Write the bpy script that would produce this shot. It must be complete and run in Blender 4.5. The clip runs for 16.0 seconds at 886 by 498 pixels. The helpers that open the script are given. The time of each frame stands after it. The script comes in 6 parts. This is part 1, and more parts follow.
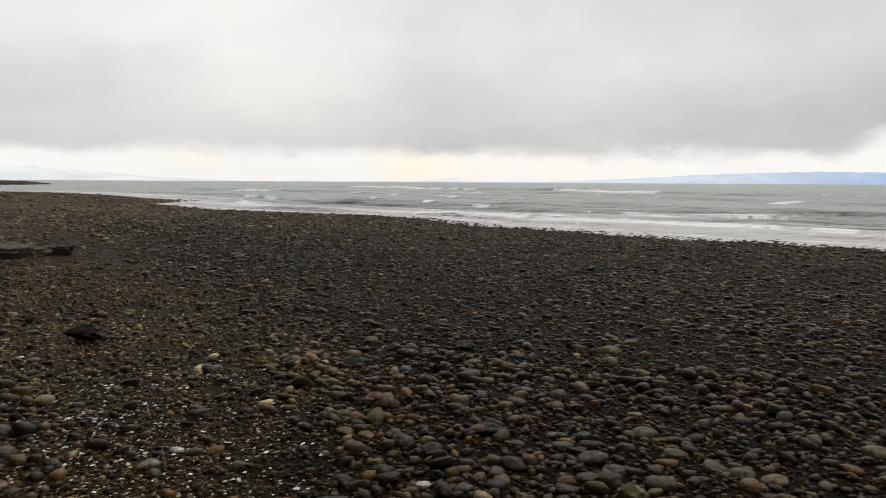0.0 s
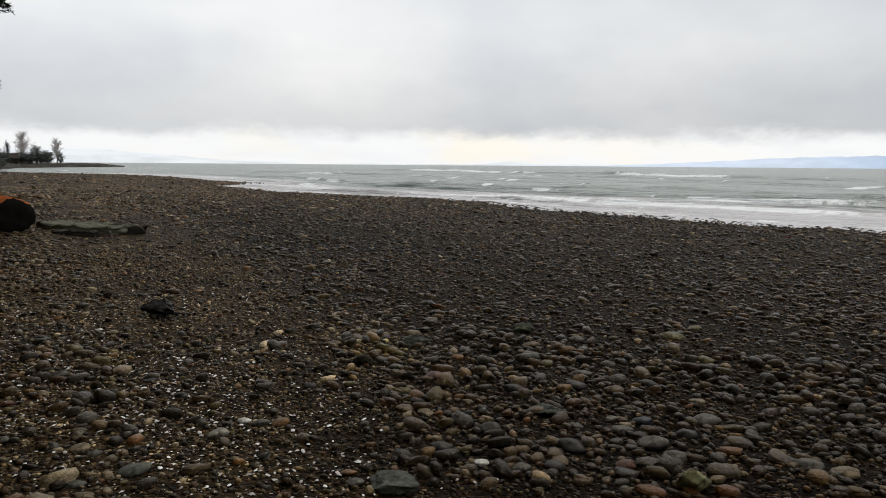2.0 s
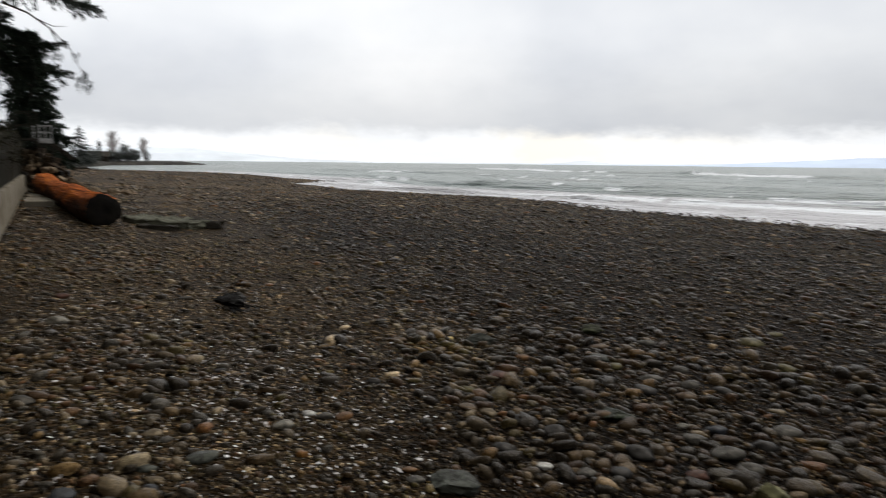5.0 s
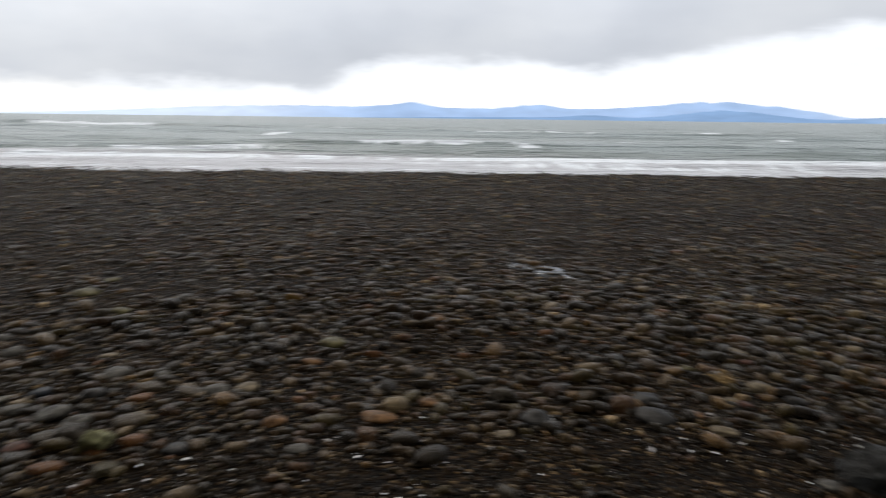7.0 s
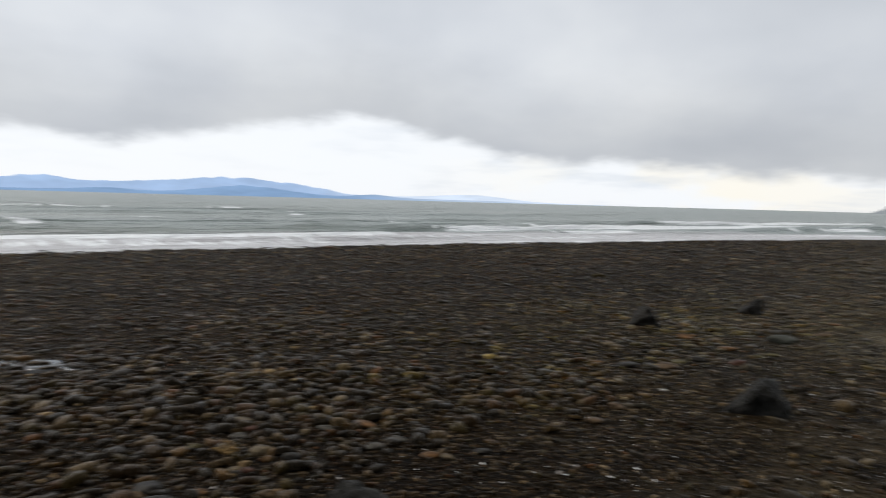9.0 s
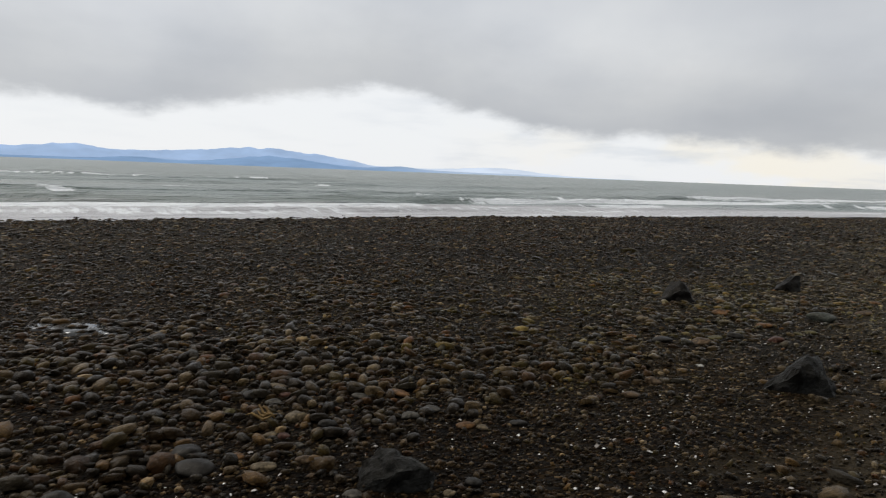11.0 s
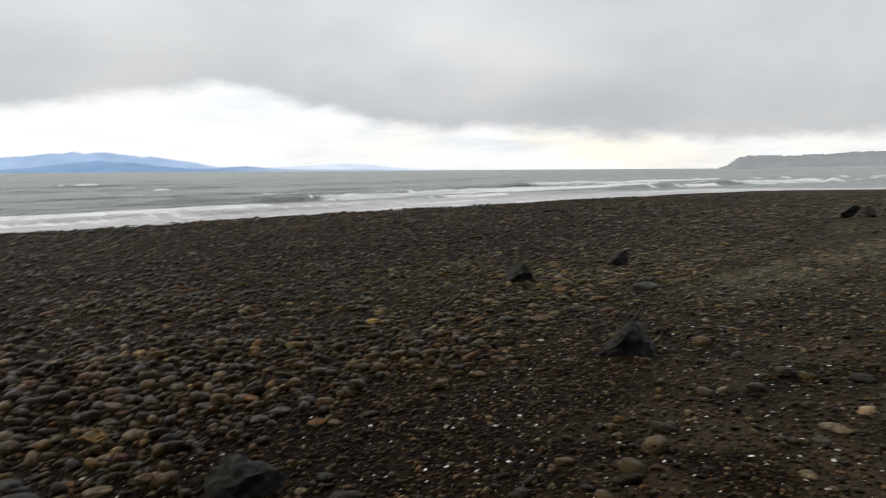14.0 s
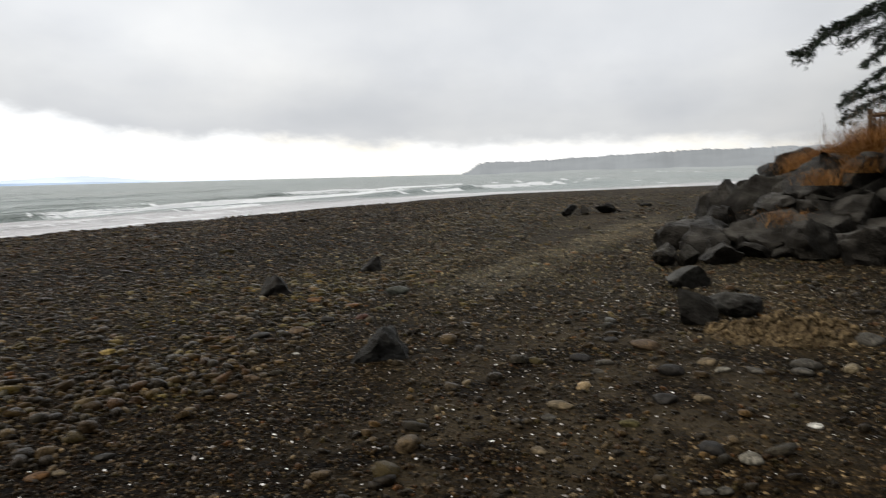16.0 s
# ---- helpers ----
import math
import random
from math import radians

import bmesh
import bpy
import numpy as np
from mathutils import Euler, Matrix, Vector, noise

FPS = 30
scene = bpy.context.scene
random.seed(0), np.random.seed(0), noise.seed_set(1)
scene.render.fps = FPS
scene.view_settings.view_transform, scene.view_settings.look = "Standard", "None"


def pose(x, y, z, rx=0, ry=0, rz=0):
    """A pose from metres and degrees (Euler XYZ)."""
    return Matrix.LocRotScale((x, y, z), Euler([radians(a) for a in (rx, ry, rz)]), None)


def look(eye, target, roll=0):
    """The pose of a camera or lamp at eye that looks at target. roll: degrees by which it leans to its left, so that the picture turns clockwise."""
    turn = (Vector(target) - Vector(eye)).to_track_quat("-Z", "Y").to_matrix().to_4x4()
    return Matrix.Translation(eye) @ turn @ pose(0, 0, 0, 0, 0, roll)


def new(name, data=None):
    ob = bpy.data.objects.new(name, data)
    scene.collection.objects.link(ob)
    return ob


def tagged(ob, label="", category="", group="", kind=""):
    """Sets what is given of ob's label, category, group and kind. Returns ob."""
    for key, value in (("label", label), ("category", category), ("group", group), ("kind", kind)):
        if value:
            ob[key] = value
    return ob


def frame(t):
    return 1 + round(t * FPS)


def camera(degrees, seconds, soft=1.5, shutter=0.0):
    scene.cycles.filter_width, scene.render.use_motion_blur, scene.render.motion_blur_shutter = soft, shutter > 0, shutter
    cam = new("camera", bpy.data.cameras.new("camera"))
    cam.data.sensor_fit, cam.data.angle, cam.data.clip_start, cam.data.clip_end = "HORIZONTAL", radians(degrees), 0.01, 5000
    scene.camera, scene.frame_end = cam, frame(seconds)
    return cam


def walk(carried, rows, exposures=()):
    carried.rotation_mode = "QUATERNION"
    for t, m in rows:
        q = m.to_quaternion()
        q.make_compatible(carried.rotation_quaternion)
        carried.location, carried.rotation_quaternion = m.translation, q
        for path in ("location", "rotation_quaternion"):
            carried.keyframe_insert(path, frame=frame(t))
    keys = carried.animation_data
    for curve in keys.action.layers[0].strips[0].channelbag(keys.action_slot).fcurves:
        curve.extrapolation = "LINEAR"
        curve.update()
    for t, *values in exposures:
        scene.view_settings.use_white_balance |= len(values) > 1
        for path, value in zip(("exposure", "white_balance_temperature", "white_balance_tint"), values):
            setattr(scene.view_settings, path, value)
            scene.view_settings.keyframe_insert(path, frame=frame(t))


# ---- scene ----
cam = camera(65.9, 16.0, soft=1.0, shutter=0.7)
# seconds, eye, yaw (to the left of the sea's normal), pitch, roll
PATH = [
    (0, -0.234, -0.072, 1.551, 39.39, -5.61, 0.33),
    (0.5, -0.243, -0.083, 1.541, 41.75, -5.95, 0.33),
    (1, -0.252, -0.089, 1.541, 43.46, -6.28, 0.29),
    (1.5, -0.252, -0.078, 1.536, 43.47, -6.74, 0.55),
    (2, -0.229, -0.096, 1.537, 44.32, -7.02, 0.45),
    (2.5, -0.252, -0.118, 1.554, 46.79, -6.49, 0.56),
    (3, -0.297, -0.120, 1.550, 54.42, -5.95, 0.17),
    (3.5, -0.274, -0.106, 1.544, 54.59, -6.29, 0.38),
    (3.7, -0.285, -0.116, 1.553, 55.21, -6.04, 0.44),
    (5.8, -0.175, 0.012, 1.500, 34.03, -9.34, 2.30),
    (6, -0.123, 0.021, 1.506, 25.61, -9.47, 2.27),
    (6.5, -0.075, 0.074, 1.491, 10.26, -10.15, 2.35),
    (7, -0.021, 0.138, 1.477, -0.64, -10.84, 0.70),
    (7.5, 0.021, 0.134, 1.490, -15.85, -9.13, 0.66),
    (8, 0.030, 0.105, 1.512, -21.50, -6.69, 2.64),
    (8.5, 0.084, 0.022, 1.541, -29.13, -4.17, 0.99),
    (9, 0.144, -0.033, 1.530, -38.76, -4.01, 1.54),
    (9.2, 0.160, -0.045, 1.535, -41.95, -4.03, 1.68),
    (11.3, 0.120, 0.085, 1.481, -35.87, -7.16, 1.81),
    (11.5, 0.119, 0.083, 1.474, -35.59, -7.89, 1.35),
    (12, 0.130, 0.075, 1.484, -36.09, -9.45, -0.24),
    (12.5, 0.139, 0.058, 1.493, -37.04, -8.10, 0.38),
    (13, 0.150, 0.055, 1.465, -43.16, -7.26, 0.88),
    (13.5, 0.152, 0.040, 1.468, -47.30, -7.57, 0.39),
    (14, 0.173, -0.014, 1.485, -48.89, -6.60, -0.37),
    (14.5, 0.204, -0.059, 1.499, -59.95, -4.72, -0.05),
    (15, 0.251, -0.098, 1.485, -69.81, -6.51, -1.66),
    (15.5, 0.248, -0.096, 1.488, -71.78, -7.10, -1.60),
    (16, 0.224, -0.078, 1.501, -69.03, -6.21, -1.46),
]
walk(cam, [(t, pose(x, y, z, 90 + pitch, 0, yaw) @ pose(0, 0, 0, 0, 0, roll)) for t, x, y, z, yaw, pitch, roll in PATH],
     [(0, -0.12, 6720, 10), (1.0, -0.12, 6640, 10), (1.8, -0.1, 6500, 10), (3.7, -0.06, 6500, 10), (5.8, 0.08, 6330, 11), (7, 0.1, 6250, 11), (8.5, -0.02, 6320, 10), (9.2, -0.09, 6350, 10), (11.3, -0.2, 6450, 10), (11.6, -0.17, 6450, 10), (12.1, -0.06, 6460, 10), (13.0, -0.05, 6500, 10), (14.5, 0.0, 6550, 10), (15.5, 0.05, 6570, 10), (16, 0.22, 6580, 10)])


# ---- node helpers ----
def wire(tree, value, socket):
    if isinstance(value, bpy.types.NodeSocket):
        tree.links.new(value, socket)
    elif isinstance(value, (tuple, list)) and len(value) == 3 and socket.type == "RGBA":
        socket.default_value = (*value, 1)
    else:
        socket.default_value = value


def node(tree, kind, **ins):
    n = tree.nodes.new(kind)
    for key, value in ins.items():
        name = key.replace("_", " ")
        wire(tree, value, n.inputs[int(key[1:])] if key[0] == "i" and key[1:].isdigit() else n.inputs[name])
    return n


def calc(tree, op, a, b=0.0, c=0.0, clamp=False):
    n = node(tree, "ShaderNodeMath", i0=a, i1=b)
    n.operation, n.use_clamp = op, clamp
    if op in ("MULTIPLY_ADD", "SMOOTH_MIN"):
        wire(tree, c, n.inputs[2])
    return n.outputs[0]


def step(tree, value, low, high):
    n = node(tree, "ShaderNodeMapRange", Value=value)
    n.interpolation_type = "SMOOTHSTEP"
    wire(tree, low, n.inputs["From Min"])
    wire(tree, high, n.inputs["From Max"])
    return n.outputs[0]


def ramp(tree, fac, stops, mode="LINEAR"):
    n = node(tree, "ShaderNodeValToRGB", Fac=fac)
    r = n.color_ramp
    r.interpolation = mode
    while len(r.elements) < len(stops):
        r.elements.new(0.5)
    for e, (at, col) in zip(r.elements, stops):
        e.position, e.color = at, (*(col if isinstance(col, tuple) else (col,) * 3), 1)
    return n.outputs[0]


def mix(tree, fac, a, b, blend="MIX"):
    n = node(tree, "ShaderNodeMix")
    n.data_type, n.blend_type = "RGBA", blend
    wire(tree, fac, n.inputs[0])
    wire(tree, a, n.inputs[6])
    wire(tree, b, n.inputs[7])
    return n.outputs[2]


def noise_tex(tree, vec, scale, detail=4.0, rough=0.55, kind="Fac"):
    n = node(tree, "ShaderNodeTexNoise", Vector=vec, Scale=scale, Detail=detail, Roughness=rough)
    return n.outputs[kind]


def stretch(tree, vec, sx, sy, sz):
    return node(tree, "ShaderNodeMapping", Vector=vec, Scale=(sx, sy, sz)).outputs[0]


def bumped(tree, height, strength, distance, normal=None):
    n = node(tree, "ShaderNodeBump", Height=height, Strength=strength, Distance=distance)
    if normal is not None:
        tree.links.new(normal, n.inputs["Normal"])
    return n.outputs[0]


def material(name):
    m = bpy.data.materials.new(name)
    m.use_nodes = True
    tree = m.node_tree
    return m, tree, tree.nodes["Principled BSDF"]


def coords(tree, which="Object"):
    return node(tree, "ShaderNodeTexCoord").outputs[which]


def place(tree):
    return node(tree, "ShaderNodeNewGeometry").outputs["Position"]


# ---- world and sun: a broken overcast with a bright gap above the horizon ----
world = bpy.data.worlds.new("overcast")
scene.world = world
world.use_nodes = True
wt = world.node_tree
back = wt.nodes["Background"]
ray_dir = coords(wt, "Generated")
sep = node(wt, "ShaderNodeSeparateXYZ", Vector=ray_dir)
dx, dy, dz = sep.outputs
az = calc(wt, "MULTIPLY", calc(wt, "ARCTAN2", dx, dy), 57.29578)
el = calc(wt, "MULTIPLY", calc(wt, "ARCSINE", dz), 57.29578)
# height of the cloud base along the horizon, in tenths of degrees of ten
az01 = node(wt, "ShaderNodeMapRange", Value=az, From_Min=-100.0, From_Max=120.0).outputs[0]
edge = ramp(wt, az01, [(0.0, 0.22), (0.2, 0.245), (0.33, 0.225), (0.41, 0.24), (0.44, 0.44), (0.48, 0.45), (0.515, 0.38),
                       (0.55, 0.52), (0.595, 0.70), (0.63, 0.50), (0.655, 0.36), (0.72, 0.31), (0.80, 0.24), (0.9, 0.17), (1.0, 0.17)])
flat_dir = node(wt, "ShaderNodeCombineXYZ", X=dx, Y=dy, Z=calc(wt, "MULTIPLY", dz, 2.2)).outputs[0]
ragged = calc(wt, "MULTIPLY", calc(wt, "SUBTRACT", noise_tex(wt, flat_dir, 7.0, 7.0, 0.62), 0.5), 4.2)
above = calc(wt, "ADD", calc(wt, "SUBTRACT", el, calc(wt, "MULTIPLY", edge, 10.0)), ragged)
cloud = step(wt, above, -0.7, 0.9)
# cloud deck seen from below: noise on a plane overhead
lift = calc(wt, "ADD", calc(wt, "MAXIMUM", dz, 0.0), 0.26)
deck_xy = node(wt, "ShaderNodeCombineXYZ", X=calc(wt, "DIVIDE", dx, lift), Y=calc(wt, "DIVIDE", dy, lift), Z=0.0).outputs[0]
puffs = noise_tex(wt, deck_xy, 1.1, 4.0, 0.45)
large = noise_tex(wt, deck_xy, 0.42, 2.0, 0.5)
fine = noise_tex(wt, ray_dir, 6.0, 4.0, 0.5)
tone = calc(wt, "ADD", calc(wt, "MULTIPLY", puffs, 0.45), calc(wt, "ADD", calc(wt, "MULTIPLY", large, 0.35), calc(wt, "MULTIPLY", fine, 0.2)))
grey = ramp(wt, tone, [(0.36, (0.595, 0.625, 0.665)), (0.46, (0.68, 0.705, 0.74)), (0.55, (0.765, 0.785, 0.805)), (0.66, (0.865, 0.875, 0.88))])
# the underside is darkest just above the gap
under = step(wt, above, 0.3, 9.0)
grey = mix(wt, under, mix(wt, 0.80, (0, 0, 0), grey), grey)
warm_at = calc(wt, "MULTIPLY", calc(wt, "SUBTRACT", 1.0, calc(wt, "ABSOLUTE", calc(wt, "DIVIDE", calc(wt, "SUBTRACT", az, 62.0), 26.0)), clamp=True), 1.0)
warm_b = calc(wt, "SUBTRACT", 1.0, calc(wt, "ABSOLUTE", calc(wt, "DIVIDE", calc(wt, "ADD", az, 44.0), 30.0)), clamp=True)
warm_c = calc(wt, "SUBTRACT", 1.0, calc(wt, "ABSOLUTE", calc(wt, "DIVIDE", calc(wt, "SUBTRACT", az, 94.0), 16.0)), clamp=True)
patchy = step(wt, noise_tex(wt, flat_dir, 9.0, 4.0, 0.55), 0.40, 0.62)
gap = mix(wt, calc(wt, "MULTIPLY", patchy, calc(wt, "MAXIMUM", calc(wt, "MAXIMUM", warm_at, warm_b), warm_c)), (1.03, 1.045, 1.06), (1.09, 1.04, 0.93))
streak = noise_tex(wt, stretch(wt, flat_dir, 2.0, 2.0, 5.0), 3.0, 5.0, 0.55)
wisps = calc(wt, "ADD", 0.15, calc(wt, "MULTIPLY", step(wt, az, 22.0, 50.0), 0.35))
gap = mix(wt, calc(wt, "MULTIPLY", step(wt, streak, 0.48, 0.72), wisps), gap, (0.70, 0.755, 0.83))
sky = node(wt, "ShaderNodeTexSky")
sky.sky_type, sky.sun_disc, sky.sun_elevation, sky.sun_rotation = "NISHITA", False, radians(48), radians(-20)
gap = mix(wt, 0.06, gap, mix(wt, 1.0, sky.outputs[0], (0.1, 0.1, 0.1), "MULTIPLY"))
# unseen landward sky dimmed on purpose, to darken sides facing away from the sea
inland = step(wt, calc(wt, "ADD", dy, calc(wt, "MULTIPLY", dz, 0.6)), -0.75, 0.25)
glow = node(wt, "ShaderNodeVectorMath", i0=ray_dir, i1=(-0.55, 0.62, 0.56))
glow.operation = "DOT_PRODUCT"
glow_at = calc(wt, "POWER", calc(wt, "MAXIMUM", glow.outputs["Value"], 0.0), 6.0)
grey = mix(wt, 1.0, grey, mix(wt, glow_at, (1.08, 1.08, 1.08), (1.26, 1.245, 1.22)), "MULTIPLY")
# thicker and thinner stretches of the deck along the horizon
thick = ramp(wt, az01, [(0.0, 1.06), (0.12, 1.06), (0.27, 1.0), (0.36, 0.95), (0.5, 1.0), (0.66, 0.97), (0.75, 0.90), (0.86, 0.93), (1.0, 0.95)])
grey = mix(wt, 1.0, grey, thick, "MULTIPLY")
full = mix(wt, cloud, gap, grey)
wire(wt, mix(wt, inland, mix(wt, 1.0, full, (0.20, 0.205, 0.21), "MULTIPLY"), full), back.inputs["Color"])
back.inputs["Strength"].default_value = 1.0

sun = new("sun", bpy.data.lights.new("sun", "SUN"))
sun.data.energy, sun.data.angle, sun.data.color = 1.45, radians(25), (1.0, 0.96, 0.9)
sun.matrix_world = look((-12, 33, 40), (0, 0, 0))


# ---- materials ----
STONE_TONES = [(0.0, (0.0085, 0.0074, 0.0062)), (0.14, (0.016, 0.0150, 0.0140)), (0.27, (0.031, 0.0235, 0.0145)), (0.37, (0.042, 0.0385, 0.0325)),
               (0.48, (0.027, 0.0175, 0.0112)), (0.55, (0.060, 0.0480, 0.0310)), (0.63, (0.022, 0.0232, 0.0245)), (0.70, (0.044, 0.0405, 0.0210)), (0.76, (0.088, 0.078, 0.062)), (0.83, (0.054, 0.034, 0.0205)),
               (0.87, (0.036, 0.0375, 0.0385)), (0.91, (0.105, 0.078, 0.043)), (0.945, (0.13, 0.12, 0.098)), (0.978, (0.098, 0.054, 0.027)), (0.992, (0.28, 0.25, 0.20))]


def tan_band(t, pos):
    """Dry tan gravel below the bank, with a sandy strip through it."""
    px_, py_, _ = node(t, "ShaderNodeSeparateXYZ", Vector=pos).outputs
    wob = calc(t, "MULTIPLY", calc(t, "SUBTRACT", noise_tex(t, pos, 0.6, 4.0), 0.5), 4.0)
    wide = calc(t, "MULTIPLY", step(t, calc(t, "ADD", px_, wob), 5.5, 10.5), step(t, calc(t, "SUBTRACT", calc(t, "ADD", py_, wob), calc(t, "MULTIPLY", calc(t, "MAXIMUM", calc(t, "SUBTRACT", px_, 6.0), 0.0), 0.25)), 7.0, 2.0))
    wide = calc(t, "MULTIPLY", wide, step(t, py_, -1.8, -0.2))
    line = calc(t, "ABSOLUTE", calc(t, "ADD", calc(t, "SUBTRACT", py_, calc(t, "MULTIPLY_ADD", px_, -0.11, 3.95)), calc(t, "MULTIPLY", wob, 0.35)))
    strip = calc(t, "MULTIPLY", step(t, line, 1.1, 0.25), calc(t, "MULTIPLY", step(t, px_, 7.6, 9.6), step(t, px_, 30.0, 18.0)))
    fac = calc(t, "MAXIMUM", calc(t, "MULTIPLY", wide, 0.22), calc(t, "MULTIPLY", strip, 0.88))
    return calc(t, "MULTIPLY", fac, step(t, noise_tex(t, pos, 1.4, 4.0), 0.25, 0.55))


def light_shingle(t, pos):
    """Mask of lighter shingle: drier up by the wall and on the right, and all the far left; the rest is wet."""
    px_, py_, _ = node(t, "ShaderNodeSeparateXYZ", Vector=pos).outputs
    wob = calc(t, "MULTIPLY", calc(t, "SUBTRACT", noise_tex(t, pos, 0.7, 4.0), 0.5), 2.5)
    near = calc(t, "MULTIPLY", step(t, calc(t, "ADD", px_, wob), -1.6, -4.2), step(t, calc(t, "ADD", calc(t, "ADD", py_, wob), calc(t, "MULTIPLY", calc(t, "MINIMUM", calc(t, "ADD", px_, 4.0), 0.0), 0.4)), 4.6, 2.4))
    right = calc(t, "MULTIPLY", step(t, calc(t, "ADD", px_, wob), 1.2, 8.0), step(t, calc(t, "SUBTRACT", py_, calc(t, "MULTIPLY", px_, 0.35)), 9.0, 1.0))
    return calc(t, "MAXIMUM", calc(t, "MAXIMUM", near, calc(t, "MULTIPLY", right, 0.63)), step(t, px_, -16.0, -38.0))


def stone_material(name, source):
    m, t, b = material(name)
    if source == "island":
        rnd = node(t, "ShaderNodeNewGeometry").outputs["Random Per Island"]
    else:
        rnd = node(t, "ShaderNodeObjectInfo").outputs["Random"]
    pos = place(t)
    col = ramp(t, rnd, STONE_TONES, "CONSTANT")
    mottle = noise_tex(t, pos, 38.0, 5.0, 0.65)
    col = mix(t, 1.0, col, ramp(t, mottle, [(0.3, 0.5), (0.52, 1.0), (0.72, 1.6)]), "MULTIPLY")
    wide = noise_tex(t, pos, 0.5, 3.0)
    col = mix(t, 1.0, col, ramp(t, wide, [(0.35, (0.88, 0.80, 0.70)), (0.65, (1.15, 1.1, 1.0))]), "MULTIPLY")
    # wet stones get lighter from y = 9 to 21
    col = mix(t, 1.0, col, mix(t, light_shingle(t, pos), mix(t, step(t, node(t, "ShaderNodeSeparateXYZ", Vector=pos).outputs[1], 9.0, 21.0), (0.80, 0.632, 0.420), (1.12, 0.94, 0.66)), mix(t, step(t, node(t, "ShaderNodeSeparateXYZ", Vector=pos).outputs[0], 1.0, 6.0), (1.65, 1.45, 1.16), (1.46, 1.38, 1.16))), "MULTIPLY")
    col = mix(t, tan_band(t, pos), col, mix(t, 0.55, mix(t, 1.0, col, (4.0, 4.4, 4.8), "MULTIPLY"), (0.079, 0.072, 0.055)))
    speck = noise_tex(t, pos, 170.0, 3.0, 0.7)
    col = mix(t, 1.0, col, ramp(t, speck, [(0.36, 0.62), (0.5, 1.0), (0.66, 1.5)]), "MULTIPLY")
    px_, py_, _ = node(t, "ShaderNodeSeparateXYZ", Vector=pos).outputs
    # stones get lighter farther down the beach to the left
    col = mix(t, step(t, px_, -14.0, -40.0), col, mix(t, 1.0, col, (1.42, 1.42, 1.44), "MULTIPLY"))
    weedy = calc(t, "MULTIPLY", calc(t, "MULTIPLY", step(t, px_, 1.5, 5.0), step(t, px_, 15.0, 9.0)), calc(t, "MULTIPLY", step(t, py_, 3.2, 4.6), step(t, py_, 11.0, 7.0)))
    weedy = calc(t, "MULTIPLY", weedy, step(t, noise_tex(t, pos, 1.1, 4.0), 0.38, 0.62))
    col = mix(t, weedy, col, mix(t, 1.0, col, (1.05, 1.04, 0.6), "MULTIPLY"))
    algae = step(t, noise_tex(t, pos, 0.9, 5.0, 0.6), 0.58, 0.68)
    col = mix(t, algae, col, mix(t, 1.0, col, (1.2, 1.2, 0.66), "MULTIPLY"))
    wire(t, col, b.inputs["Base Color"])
    wire(t, ramp(t, mottle, [(0.3, 0.24), (0.7, 0.52)]), b.inputs["Roughness"])
    b.inputs["Specular IOR Level"].default_value = 0.14
    b.inputs["Specular Tint"].default_value = (1.0, 0.84, 0.62, 1.0)
    pits = calc(t, "ADD", noise_tex(t, pos, 140.0, 4.0), calc(t, "MULTIPLY", noise_tex(t, pos, 42.0, 4.0), 2.2))
    wire(t, bumped(t, pits, 0.85, 0.005), b.inputs["Normal"])
    return m


def plain_stone(name, colour, grain=30.0, rough=0.6, lit_top=None, contrast=1.0, bump=0.5):
    m, t, b = material(name)
    pos = coords(t)
    v = noise_tex(t, pos, grain * 0.2, 6.0, 0.65)
    s = noise_tex(t, pos, grain, 5.0, 0.7)
    col = mix(t, 1.0, colour, ramp(t, v, [(0.37, 1 - 0.45 * contrast), (0.5, 1.0), (0.64, 1 + 0.45 * contrast)]), "MULTIPLY")
    col = mix(t, 1.0, col, ramp(t, s, [(0.34, 0.5), (0.52, 1.0), (0.68, 1.7)]), "MULTIPLY")
    crack = calc(t, "ABSOLUTE", calc(t, "SUBTRACT", noise_tex(t, pos, grain * 0.28, 5.0, 0.6), 0.5))
    col = mix(t, 1.0, col, ramp(t, crack, [(0.0, 0.35), (0.035, 1.0)]), "MULTIPLY")
    # upward faces lightened in patches: skylight painted into the colour
    if lit_top:
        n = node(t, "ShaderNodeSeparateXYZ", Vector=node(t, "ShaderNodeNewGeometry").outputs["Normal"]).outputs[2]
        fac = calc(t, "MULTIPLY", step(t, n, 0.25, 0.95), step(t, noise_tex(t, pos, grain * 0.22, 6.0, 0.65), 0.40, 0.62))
        col = mix(t, fac, col, lit_top)
    wire(t, col, b.inputs["Base Color"])
    b.inputs["Roughness"].default_value = rough
    b.inputs["Specular IOR Level"].default_value = 0.13
    b.inputs["Specular Tint"].default_value = (1.0, 0.86, 0.66, 1.0)
    fine = noise_tex(t, pos, grain * 3.2, 4.0, 0.7)
    wire(t, bumped(t, calc(t, "ADD", v, calc(t, "ADD", calc(t, "MULTIPLY", s, 0.45), calc(t, "MULTIPLY", fine, 0.2))), bump, 0.6 / grain), b.inputs["Normal"])
    return m


